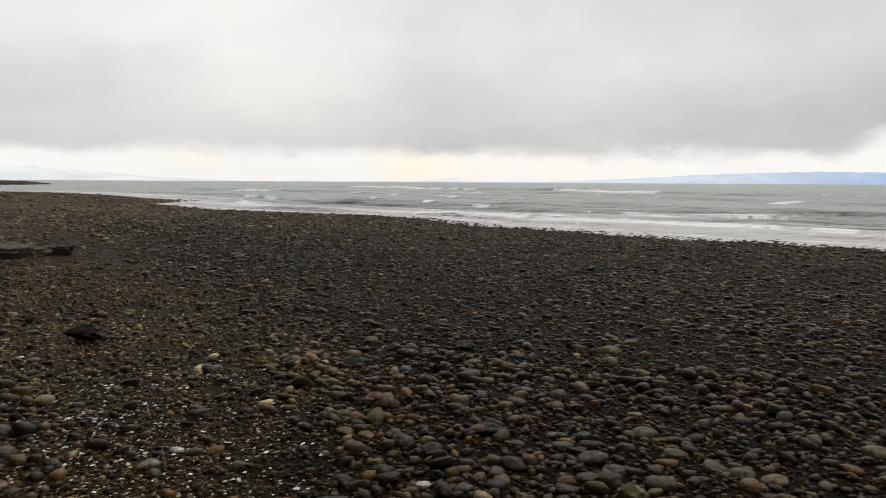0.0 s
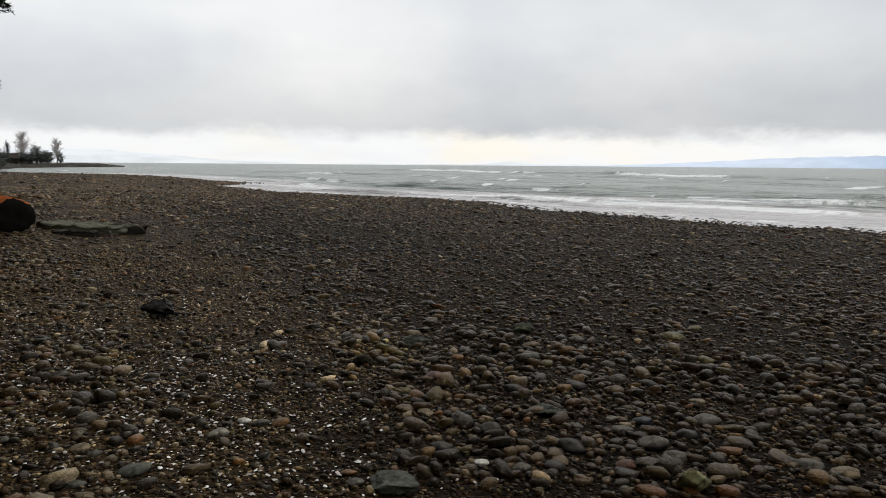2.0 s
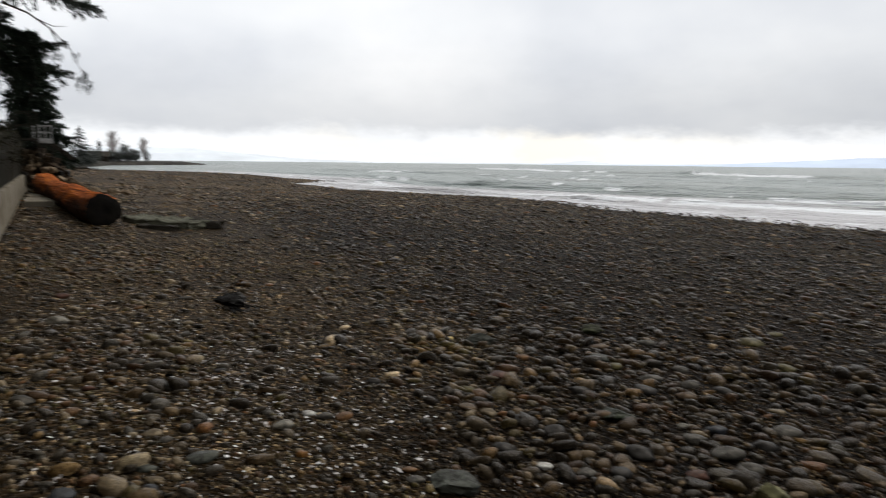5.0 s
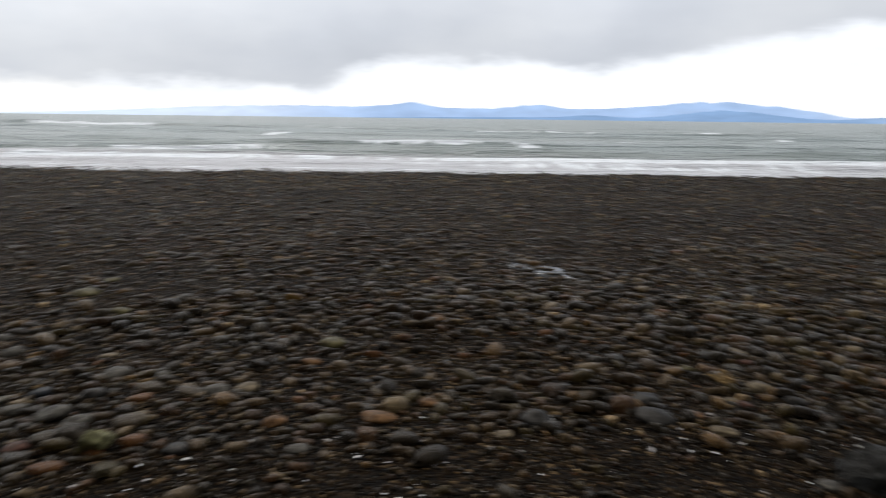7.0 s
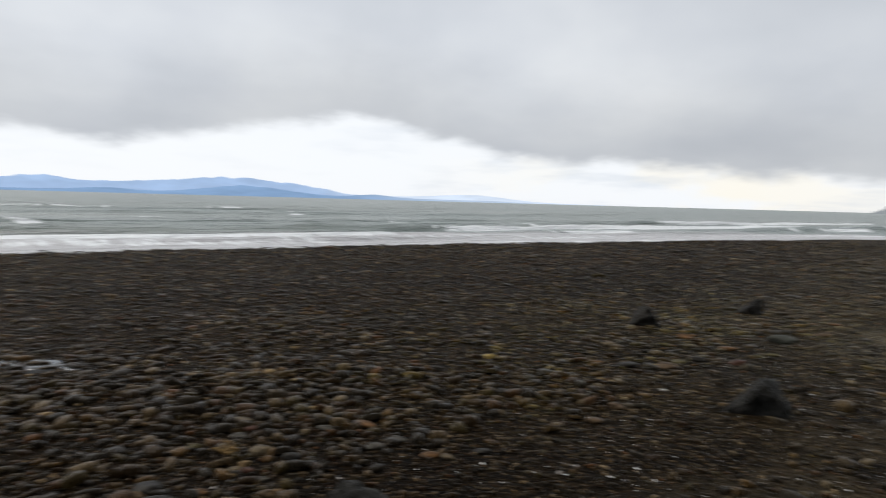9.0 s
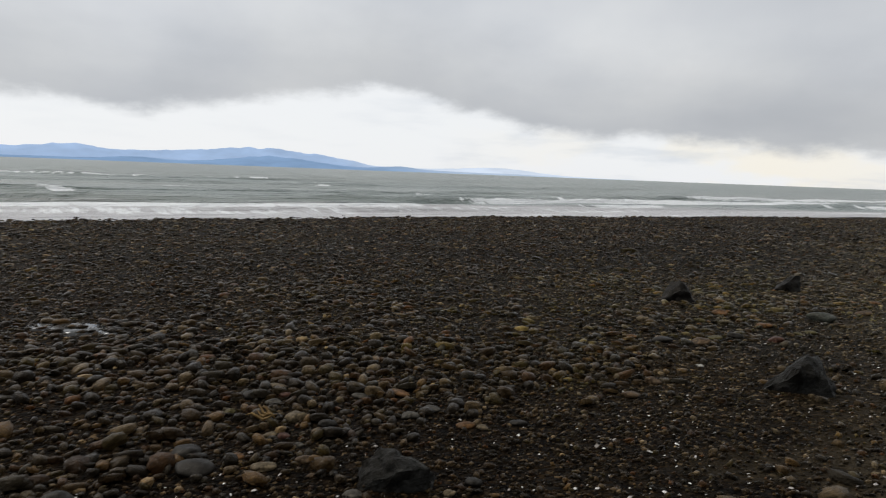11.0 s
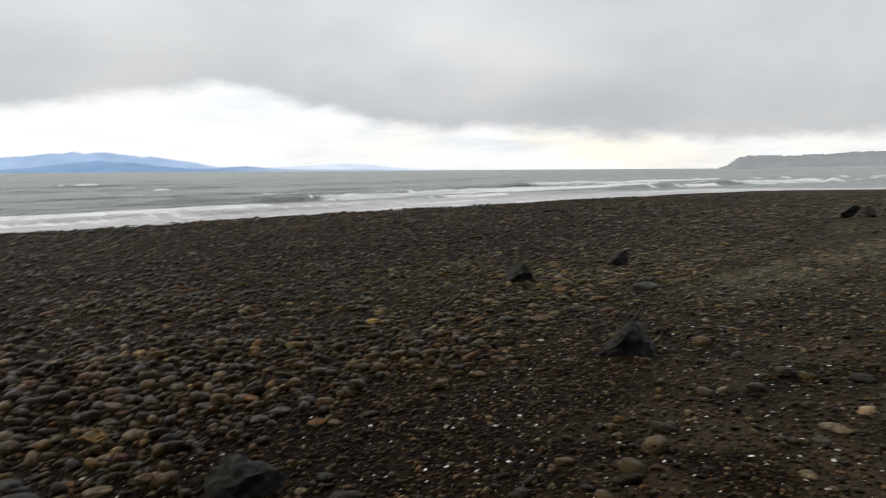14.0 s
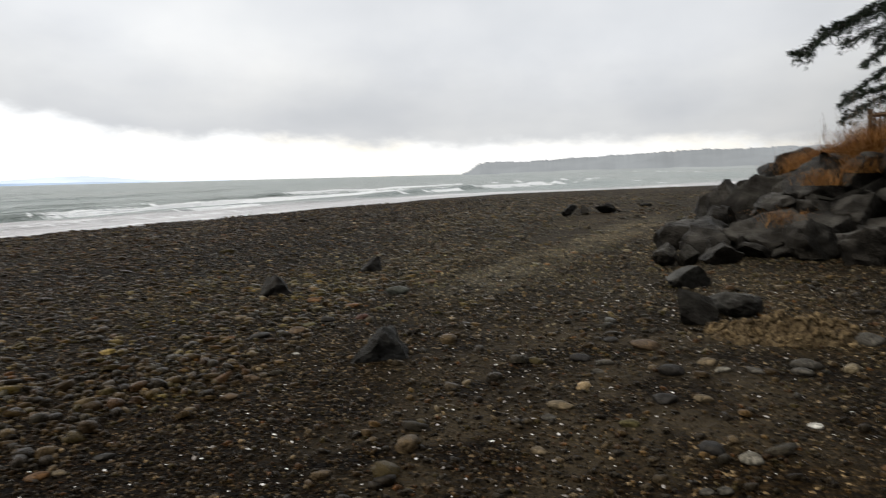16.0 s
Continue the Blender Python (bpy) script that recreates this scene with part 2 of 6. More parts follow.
M_STONE = stone_material("beach_stones", "island")
M_COBBLE = stone_material("single_cobble", "object")
# last colour paints skylight on the tops; the sides keep a dark base
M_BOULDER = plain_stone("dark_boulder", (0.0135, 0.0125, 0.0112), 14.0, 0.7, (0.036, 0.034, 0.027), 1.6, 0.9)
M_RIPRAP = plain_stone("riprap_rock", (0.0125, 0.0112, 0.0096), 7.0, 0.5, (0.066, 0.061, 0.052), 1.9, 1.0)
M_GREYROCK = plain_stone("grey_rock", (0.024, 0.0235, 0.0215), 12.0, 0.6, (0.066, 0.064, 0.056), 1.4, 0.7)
M_BLACK = plain_stone("wet_black_wood", (0.006, 0.006, 0.006), 30.0, 0.5)
M_GREENROCK = plain_stone("greenish_rock", (0.05, 0.053, 0.043), 20.0, 0.6)

# gravel and dark sand between the stones
M_GROUND, t, b = material("gravel")
pos = place(t)
cells = node(t, "ShaderNodeTexVoronoi", Vector=pos, Scale=42.0, Randomness=1.0)
big_cells = node(t, "ShaderNodeTexVoronoi", Vector=pos, Scale=11.0, Randomness=1.0)
rnd = node(t, "ShaderNodeSeparateColor", Color=cells.outputs["Color"]).outputs[0]
col = ramp(t, rnd, [(0.0, (0.0055, 0.0046, 0.0034)), (0.35, (0.012, 0.0102, 0.0074)), (0.6, (0.021, 0.0168, 0.0108)), (0.82, (0.040, 0.034, 0.0265)),
                    (0.94, (0.038, 0.029, 0.020)), (0.972, (0.19, 0.17, 0.14))], "CONSTANT")
rnd2 = node(t, "ShaderNodeSeparateColor", Color=big_cells.outputs["Color"]).outputs[1]
col = mix(t, 1.0, col, ramp(t, rnd2, [(0.0, 0.65), (1.0, 1.25)]), "MULTIPLY")
patch = noise_tex(t, pos, 0.42, 4.0, 0.55)
col = mix(t, 1.0, col, ramp(t, patch, [(0.36, (0.8, 0.76, 0.72)), (0.5, (1.05, 0.98, 0.88)), (0.66, (1.65, 1.5, 1.22))]), "MULTIPLY")
broad = noise_tex(t, stretch(t, pos, 0.5, 1.0, 1.0), 0.16, 6.0, 0.62)
col = mix(t, 1.0, col, ramp(t, broad, [(0.36, 0.62), (0.5, 1.0), (0.64, 1.7)]), "MULTIPLY")
# wet gravel gets lighter from y = 9 to 21
col = mix(t, 1.0, col, mix(t, light_shingle(t, pos), mix(t, step(t, node(t, "ShaderNodeSeparateXYZ", Vector=pos).outputs[1], 9.0, 21.0), (0.56, 0.44, 0.30), (0.95, 0.80, 0.58)), mix(t, step(t, node(t, "ShaderNodeSeparateXYZ", Vector=pos).outputs[0], 1.0, 6.0), (1.45, 1.25, 0.97), (1.22, 1.16, 0.98))), "MULTIPLY")
col = mix(t, tan_band(t, pos), col, mix(t, 0.6, mix(t, 1.0, col, (5.6, 6.0, 5.6), "MULTIPLY"), (0.067, 0.058, 0.042)))
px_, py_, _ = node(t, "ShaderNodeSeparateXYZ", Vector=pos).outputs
# gravel gets lighter farther down the beach to the left
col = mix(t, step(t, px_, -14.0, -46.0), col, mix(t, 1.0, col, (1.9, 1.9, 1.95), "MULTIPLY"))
sandy = calc(t, "MULTIPLY", calc(t, "MULTIPLY", step(t, px_, 2.4, 3.6), step(t, px_, 7.8, 6.4)), calc(t, "MULTIPLY", step(t, py_, -1.2, -0.3), step(t, py_, 2.6, 1.4)))
sandy = calc(t, "MULTIPLY", sandy, step(t, noise_tex(t, pos, 1.3, 4.0), 0.40, 0.58))
col = mix(t, calc(t, "MULTIPLY", sandy, 0.7), col, mix(t, 1.0, (0.050, 0.0385, 0.0235), ramp(t, noise_tex(t, pos, 90.0, 4.0, 0.7), [(0.3, 0.55), (0.7, 1.5)]), "MULTIPLY"))
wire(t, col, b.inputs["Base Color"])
b.inputs["Roughness"].default_value = 0.62
b.inputs["Specular IOR Level"].default_value = 0.02
hgt = calc(t, "ADD", calc(t, "MULTIPLY", cells.outputs["Distance"], -0.6), calc(t, "MULTIPLY", big_cells.outputs["Distance"], -1.6))
wire(t, bumped(t, hgt, 0.9, 0.035), b.inputs["Normal"])

M_SHELL, t, b = material("shell_fragments")
wire(t, ramp(t, node(t, "ShaderNodeNewGeometry").outputs["Random Per Island"], [(0.0, (0.20, 0.17, 0.145)), (0.5, (0.41, 0.375, 0.345)), (0.8, (0.58, 0.55, 0.515)), (1.0, (0.72, 0.70, 0.66))]), b.inputs["Base Color"])
b.inputs["Roughness"].default_value = 0.5

M_SEA, t, b = material("sea_water")
pos = place(t)
foam_node = node(t, "ShaderNodeAttribute")
foam_node.attribute_name = "foam"
foam_attr = foam_node.outputs["Fac"]
lace = noise_tex(t, stretch(t, pos, 1.1, 0.30, 1.0), 1.3, 8.0, 0.72)
lace_far = noise_tex(t, stretch(t, pos, 0.03, 0.22, 1.0), 1.0, 6.0, 0.6)
dist_y = node(t, "ShaderNodeSeparateXYZ", Vector=pos).outputs[1]
foam = step(t, calc(t, "ADD", foam_attr, calc(t, "MULTIPLY", calc(t, "SUBTRACT", lace, 0.5), 1.7)), 0.42, 0.75)
caps = calc(t, "MULTIPLY", step(t, lace_far, 0.66, 0.74), step(t, dist_y, 45.0, 80.0))
foam = calc(t, "MAXIMUM", foam, calc(t, "MULTIPLY", caps, 0.05))
silt = noise_tex(t, stretch(t, pos, 0.012, 0.05, 1.0), 1.0, 4.0)
body = ramp(t, silt, [(0.35, (0.18, 0.215, 0.20)), (0.6, (0.225, 0.248, 0.226)), (0.7, (0.26, 0.265, 0.24))])
thin_node = node(t, "ShaderNodeAttribute")
thin_node.attribute_name = "thin"
body = mix(t, calc(t, "MULTIPLY", thin_node.outputs["Fac"], 0.92), body, (0.47, 0.45, 0.45))
wire(t, mix(t, foam, body, (0.80, 0.81, 0.81)), b.inputs["Base Color"])
wire(t, calc(t, "ADD", 0.28, calc(t, "MULTIPLY", foam, 0.5)), b.inputs["Roughness"])
b.inputs["IOR"].default_value = 1.33
b.inputs["Specular IOR Level"].default_value = 0.35
chop = noise_tex(t, stretch(t, pos, 0.9, 0.8, 1.0), 1.1, 5.0, 0.6)
swell = noise_tex(t, stretch(t, pos, 0.05, 0.25, 1.0), 1.0, 5.0, 0.6)
nrm = bumped(t, chop, 0.9, 0.5)
wire(t, bumped(t, swell, 0.8, 2.2, nrm), b.inputs["Normal"])

M_CONCRETE, t, b = material("stained_concrete")
pos = place(t)
blot = noise_tex(t, stretch(t, pos, 0.28, 0.28, 0.9), 1.3, 6.0, 0.65)
runs = calc(t, "ADD", calc(t, "MULTIPLY", noise_tex(t, stretch(t, pos, 0.26, 0.26, 0.55), 1.5, 8.0, 0.72), 0.6), calc(t, "MULTIPLY", blot, 0.4))
runs2 = noise_tex(t, stretch(t, pos, 0.5, 0.5, 0.3), 1.2, 8.0, 0.68)
grain = noise_tex(t, stretch(t, pos, 0.4, 0.4, 0.5), 34.0, 6.0, 0.75)
col = ramp(t, runs, [(0.43, (0.009, 0.0062, 0.0032)), (0.485, (0.032, 0.0225, 0.0110)), (0.535, (0.088, 0.066, 0.034)), (0.60, (0.25, 0.215, 0.155))])
col = mix(t, 0.3, col, ramp(t, runs2, [(0.40, (0.008, 0.0065, 0.0038)), (0.60, (0.15, 0.128, 0.085))]))
drips = noise_tex(t, stretch(t, pos, 0.55, 0.55, 0.4), 1.6, 8.0, 0.72)
col = mix(t, calc(t, "MULTIPLY", step(t, drips, 0.56, 0.70), step(t, blot, 0.46, 0.62)), col, (0.24, 0.225, 0.18))
algae = noise_tex(t, stretch(t, pos, 0.9, 0.9, 0.5), 1.1, 5.0, 0.6)
col = mix(t, calc(t, "MULTIPLY", step(t, algae, 0.52, 0.66), 0.45), col, (0.050, 0.041, 0.014))
col = mix(t, 1.0, col, ramp(t, grain, [(0.34, 0.62), (0.5, 1.0), (0.66, 1.4)]), "MULTIPLY")
wire(t, col, b.inputs["Base Color"])
b.inputs["Roughness"].default_value = 0.9
b.inputs["Specular IOR Level"].default_value = 0.03
wire(t, bumped(t, calc(t, "ADD", grain, runs2), 0.4, 0.012), b.inputs["Normal"])

M_FOOTING, t, b = material("pale_concrete_footing")
pos = place(t)
v = noise_tex(t, pos, 1.8, 6.0, 0.6)
g = noise_tex(t, pos, 70.0, 4.0, 0.7)
col = ramp(t, v, [(0.35, (0.150, 0.130, 0.096)), (0.55, (0.205, 0.179, 0.135)), (0.7, (0.25, 0.222, 0.172))])
damp = noise_tex(t, stretch(t, pos, 0.5, 0.5, 1.2), 1.1, 6.0, 0.65)
col = mix(t, 1.0, col, ramp(t, damp, [(0.36, (0.62, 0.58, 0.50)), (0.52, (1.0, 1.0, 1.0))]), "MULTIPLY")
wire(t, mix(t, 1.0, col, ramp(t, g, [(0.3, 0.85), (0.7, 1.12)]), "MULTIPLY"), b.inputs["Base Color"])
b.inputs["Roughness"].default_value = 0.9
b.inputs["Specular IOR Level"].default_value = 0.05
wire(t, bumped(t, g, 0.3, 0.008), b.inputs["Normal"])

# dark tone: moss on the old wall, painted shade on the parapet
M_MOSSY_SHADED, t, b = material("mossy_shaded_wall")
pos = place(t)
v = noise_tex(t, stretch(t, pos, 0.6, 0.6, 0.6), 1.5, 7.0, 0.68)
wire(t, ramp(t, v, [(0.38, (0.005, 0.0041, 0.0024)), (0.52, (0.010, 0.0082, 0.0046)), (0.66, (0.024, 0.0205, 0.0105))]), b.inputs["Base Color"])
b.inputs["Roughness"].default_value = 0.95
b.inputs["Specular IOR Level"].default_value = 0.03
wire(t, bumped(t, v, 0.5, 0.05), b.inputs["Normal"])


def wood_material(name, dark, light, along=(1.0, 8.0, 8.0), rough=0.8, scale=2.0):
    m, t, b = material(name)
    pos = stretch(t, coords(t), *along)
    v = noise_tex(t, pos, scale, 6.0, 0.65)
    f = noise_tex(t, pos, scale * 7, 4.0, 0.6)
    col = ramp(t, v, [(0.32, dark), (0.68, light)])
    wire(t, mix(t, 1.0, col, ramp(t, f, [(0.3, 0.65), (0.7, 1.25)]), "MULTIPLY"), b.inputs["Base Color"])
    b.inputs["Roughness"].default_value = rough
    b.inputs["Specular IOR Level"].default_value = 0.12
    wire(t, bumped(t, calc(t, "ADD", v, f), 0.6, 0.03), b.inputs["Normal"])
    return m


M_LOG, t, b = material("orange_rotten_log")
pos = coords(t)
fib = noise_tex(t, stretch(t, pos, 0.22, 5.0, 5.0), 2.2, 7.0, 0.65)
rot = noise_tex(t, stretch(t, pos, 0.5, 1.0, 1.0), 1.3, 5.0, 0.6)
col = ramp(t, fib, [(0.32, (0.06, 0.014, 0.004)), (0.5, (0.26, 0.060, 0.007)), (0.68, (0.52, 0.15, 0.018))])
# the lower half is coloured darker, with a ragged edge
lower = node(t, "ShaderNodeSeparateXYZ", Vector=pos).outputs[2]
low_dark = step(t, calc(t, "ADD", lower, calc(t, "MULTIPLY", calc(t, "SUBTRACT", rot, 0.5), 1.1)), 0.60, 0.25)
col = mix(t, low_dark, col, ramp(t, fib, [(0.35, (0.010, 0.005, 0.003)), (0.65, (0.05, 0.018, 0.008))]))
wire(t, mix(t, step(t, rot, 0.60, 0.78), col, (0.11, 0.026, 0.006)), b.inputs["Base Color"])
b.inputs["Roughness"].default_value = 0.9
b.inputs["Specular IOR Level"].default_value = 0.08
wire(t, bumped(t, fib, 0.9, 0.08), b.inputs["Normal"])
# log ends near black: the shade on them is painted in
M_LOGEND = wood_material("shaded_log_end", (0.003, 0.0026, 0.0022), (0.012, 0.009, 0.006), (3, 3, 3), 0.9)
M_BARK = wood_material("tree_bark", (0.035, 0.028, 0.022), (0.10, 0.08, 0.062), (8, 8, 1.5), 0.9)
M_TIMBER = wood_material("weathered_timber", (0.05, 0.030, 0.018), (0.13, 0.08, 0.045), (2, 2, 6), 0.85)
M_DARKTIMBER = wood_material("dark_timber", (0.018, 0.015, 0.011), (0.05, 0.042, 0.03), (2, 6, 6), 0.85)
M_GREYWOOD = wood_material("grey_timber", (0.26, 0.25, 0.235), (0.46, 0.45, 0.42), (2, 4, 4), 0.85)


def leaf_material(name, a, c, rough=0.7):
    m, t, b = material(name)
    rnd = node(t, "ShaderNodeNewGeometry").outputs["Random Per Island"]
    wire(t, ramp(t, rnd, [(0.0, a), (1.0, c)]), b.inputs["Base Color"])
    b.inputs["Roughness"].default_value = rough
    b.inputs["Specular IOR Level"].default_value = 0.12
    return m


M_NEEDLE = leaf_material("fir_needles", (0.008, 0.012, 0.008), (0.022, 0.031, 0.017))
# leaf colour lightened to paint in distance haze
M_FARLEAF = leaf_material("hazy_foliage", (0.05, 0.056, 0.05), (0.10, 0.108, 0.095))
M_GRASS = leaf_material("dry_grass", (0.10, 0.042, 0.012), (0.38, 0.18, 0.052))
M_REED = leaf_material("dead_stalks", (0.10, 0.08, 0.06), (0.22, 0.17, 0.12))
M_KELP, t, b = material("dried_kelp")
kn = noise_tex(t, place(t), 26.0, 5.0, 0.7)
kcol = ramp(t, kn, [(0.34, (0.018, 0.010, 0.004)), (0.47, (0.080, 0.052, 0.022)), (0.63, (0.20, 0.142, 0.072))])
wire(t, mix(t, 1.0, kcol, ramp(t, node(t, "ShaderNodeNewGeometry").outputs["Random Per Island"], [(0.0, 0.6), (1.0, 1.25)]), "MULTIPLY"), b.inputs["Base Color"])
b.inputs["Roughness"].default_value = 0.75
b.inputs["Specular IOR Level"].default_value = 0.15
wire(t, bumped(t, kn, 0.9, 0.02), b.inputs["Normal"])


def haze_material(name, colour, glow, hazed=None):
    """Distant land with haze painted in: a tinted colour, and a glow for the air's own light."""
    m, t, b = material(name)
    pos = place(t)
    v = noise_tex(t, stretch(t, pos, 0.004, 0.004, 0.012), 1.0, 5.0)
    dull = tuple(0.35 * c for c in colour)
    if hazed:
        # haze painted into the colour pales both ends of the range
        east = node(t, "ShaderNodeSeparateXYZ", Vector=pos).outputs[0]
        haze_at = calc(t, "MAXIMUM", step(t, east, -250.0, -1500.0), step(t, east, 2000.0, 2750.0))
        colour = mix(t, haze_at, colour, hazed)
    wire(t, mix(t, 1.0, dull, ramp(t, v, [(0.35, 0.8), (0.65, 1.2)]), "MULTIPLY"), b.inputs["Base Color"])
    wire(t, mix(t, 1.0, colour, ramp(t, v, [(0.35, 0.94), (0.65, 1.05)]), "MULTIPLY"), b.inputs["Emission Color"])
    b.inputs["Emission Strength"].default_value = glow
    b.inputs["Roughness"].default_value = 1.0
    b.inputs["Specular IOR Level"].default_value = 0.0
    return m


# the blue and grey of distance are painted into each range's colour
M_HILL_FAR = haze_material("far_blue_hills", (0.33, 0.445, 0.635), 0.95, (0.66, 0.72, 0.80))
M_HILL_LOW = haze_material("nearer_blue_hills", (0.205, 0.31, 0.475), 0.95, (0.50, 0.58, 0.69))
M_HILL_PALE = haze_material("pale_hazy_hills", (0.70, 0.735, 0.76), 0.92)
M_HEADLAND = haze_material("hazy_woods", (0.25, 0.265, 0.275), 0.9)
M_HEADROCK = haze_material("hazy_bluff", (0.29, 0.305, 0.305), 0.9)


# ---- mesh helpers ----
def lattice(ix, iy, seed):
    h = (ix * 374761393 + iy * 668265263 + seed * 1442695041) & 0xFFFFFFFF
    h = ((h ^ (h >> 13)) * 1274126177) & 0xFFFFFFFF
    return ((h ^ (h >> 16)) & 0xFFFF) / 65535.0


def vnoise(x, y, seed=0):
    """Smooth value noise from -1 to 1 on arrays."""
    x, y = np.asarray(x, float), np.asarray(y, float)
    ix, iy = np.floor(x).astype(np.int64), np.floor(y).astype(np.int64)
    u, v = x - ix, y - iy
    u, v = u * u * (3 - 2 * u), v * v * (3 - 2 * v)
    a, c = lattice(ix, iy, seed), lattice(ix + 1, iy, seed)
    d, e = lattice(ix, iy + 1, seed), lattice(ix + 1, iy + 1, seed)
    return 2 * ((a + (c - a) * u) * (1 - v) + (d + (e - d) * u) * v) - 1


def smooth(x, low, high):
    q = np.clip((np.asarray(x, float) - low) / (high - low), 0, 1)
    return q * q * (3 - 2 * q)


def array_mesh(name, verts, faces, mat, is_smooth=True):
    """A mesh from vertex and face arrays (all faces of one size)."""
    verts, faces = np.asarray(verts, np.float32), np.asarray(faces, np.int32)
    me = bpy.data.meshes.new(name)
    n = faces.shape[1]
    me.vertices.add(len(verts))
    me.vertices.foreach_set("co", verts.ravel())
    me.loops.add(faces.size)
    me.loops.foreach_set("vertex_index", faces.ravel())
    me.polygons.add(len(faces))
    me.polygons.foreach_set("loop_start", np.arange(0, faces.size, n, dtype=np.int32))
    me.polygons.foreach_set("loop_total", np.full(len(faces), n, np.int32))
    me.polygons.foreach_set("use_smooth", np.full(len(faces), is_smooth, bool))
    me.update(calc_edges=True)
    me.materials.append(mat)
    return me


def grid_faces(nx, ny):
    i = np.arange((nx - 1) * (ny - 1))
    a = (i // (nx - 1)) * nx + i % (nx - 1)
    return np.stack([a, a + 1, a + 1 + nx, a + nx], 1)


def bm_mesh(name, bm, mat, is_smooth=False):
    me = bpy.data.meshes.new(name)
    bm.to_mesh(me)
    bm.free()
    me.polygons.foreach_set("use_smooth", np.full(len(me.polygons), is_smooth, bool))
    me.materials.append(mat)
    return me


def part(name, bm, mat, parent, label="", is_smooth=False):
    ob = new(name, bm_mesh(name, bm, mat, is_smooth))
    ob.parent = parent
    return tagged(ob, label)


def add_box(bm, lo, hi, bevel=0.0, turn=None):
    g = bmesh.ops.create_cube(bm, size=1.0)
    c, s = [(a + z) / 2 for a, z in zip(lo, hi)], [z - a for a, z in zip(lo, hi)]
    m = Matrix.Translation(c) @ Matrix.Diagonal((*s, 1))
    bmesh.ops.transform(bm, matrix=(turn @ m) if turn else m, verts=g["verts"])
    if bevel:
        edges = list({e for v in g["verts"] for e in v.link_edges})
        bmesh.ops.bevel(bm, geom=edges, offset=bevel, segments=2, affect="EDGES")
    return bm


def tube(path, radii, sides=6, close=True):
    """Vertices and quads-as-triangles of a tube along points."""
    path = [Vector(p) for p in path]
    verts, faces = [], []
    for i, p in enumerate(path):
        d = (path[min(i + 1, len(path) - 1)] - path[max(i - 1, 0)]).normalized()
        a = d.cross(Vector((0, 0, 1)) if abs(d.z) < 0.9 else Vector((1, 0, 0))).normalized()
        c = d.cross(a)
        for k in range(sides):
            w = 2 * math.pi * k / sides
            verts.append(p + (a * math.cos(w) + c * math.sin(w)) * radii[i])
    for i in range(len(path) - 1):
        for k in range(sides):
            q, r = i * sides + k, i * sides + (k + 1) % sides
            faces += [(q, r, r + sides), (q, r + sides, q + sides)]
    if close:
        for base, flip in ((0, True), ((len(path) - 1) * sides, False)):
            for k in range(1, sides - 1):
                f = (base, base + k, base + k + 1)
                faces.append(f[::-1] if flip else f)
    return [tuple(v) for v in verts], faces


class Soup:
    """Gathers triangles for one mesh."""

    def __init__(self):
        self.verts, self.faces, self.count = [], [], 0

    def add(self, verts, faces):
        verts, faces = np.asarray(verts, np.float32).reshape(-1, 3), np.asarray(faces, np.int32).reshape(-1, 3)
        self.verts.append(verts)
        self.faces.append(faces + self.count)
        self.count += len(verts)
        return self

    def mesh(self, name, mat, is_smooth=True):
        return array_mesh(name, np.concatenate(self.verts), np.concatenate(self.faces), mat, is_smooth)


def child(name, mesh, parent, label=""):
    ob = new(name, mesh)
    ob.parent = parent
    return tagged(ob, label)


# ---- the lie of the land ----
SEA = -0.7
SHORE_X = [-4600, -700, -420, -385, -340, -290, -230, -165, -150, -141, -131, -103, -84, -70, -67, -62, -47, -41, -32, -26, -17, -8, 4, 12, 23, 34, 50, 60, 72, 79, 83, 90, 120, 300, 1000, 4600]
SHORE_Y = [55, 60, 118, 134, 70, 20, 20, 24, 29, 43, 51, 48.6, 44, 42.4, 41.5, 33, 31, 31.5, 32.8, 32.4, 30, 29.2, 28.6, 28.2, 28, 26.8, 25, 24, 20, 13, 2, -1.5, -12, -40, -150, -700]


def shore(x):
    x = np.asarray(x, float)
    return np.interp(x, SHORE_X, SHORE_Y) + 0.35 * vnoise(x * 0.35, 3.0, 4) + 0.12 * vnoise(x * 1.3, 9.0, 5)


def bank(x, y):
    """Height of the bank behind the heaped rocks."""
    q = np.minimum((x - 11.9) / 3.2, (-0.35 - 0.04 * np.maximum(0, x - 14.0) - 0.5 * np.maximum(0, x - 24.0) - y) / 2.0)
    return 1.15 * smooth(q, 0, 1) + 0.95 * smooth(q, 0.9, 2.4) + 0.7 * smooth(-y, 4.3, 6.0) * smooth(q, 0.6, 1.05)


def land(x, y):
    x, y = np.asarray(x, float), np.asarray(y, float)
    u = shore(x) - y
    base = SEA + 0.0246 * np.clip(u, -400, 45)
    base = np.where(np.abs(x) < 30, np.where(u > 2, SEA + 0.0246 * (28.45 - y), base), base)
    w = smooth(np.abs(x), 16, 30)
    near = SEA + 0.0246 * np.clip(28.45 - y, -400, 45)
    base = near * (1 - w) + (SEA + 0.0246 * np.clip(u, -400, 45)) * w
    base = base + 0.018 * vnoise(x * 0.7, y * 0.7, 1) + 0.008 * vnoise(x * 2.1, y * 2.1, 2)
    return base + bank(x, y)


def spread(near, far, fine_step, n):
    """Coordinates that are fine near zero and grow to far."""
    a = np.linspace(0, near, int(near / fine_step) + 1)
    return np.r_[a, near + (far - near) * (np.geomspace(1, 900, n) - 1) / 899][0 : len(a) + n]


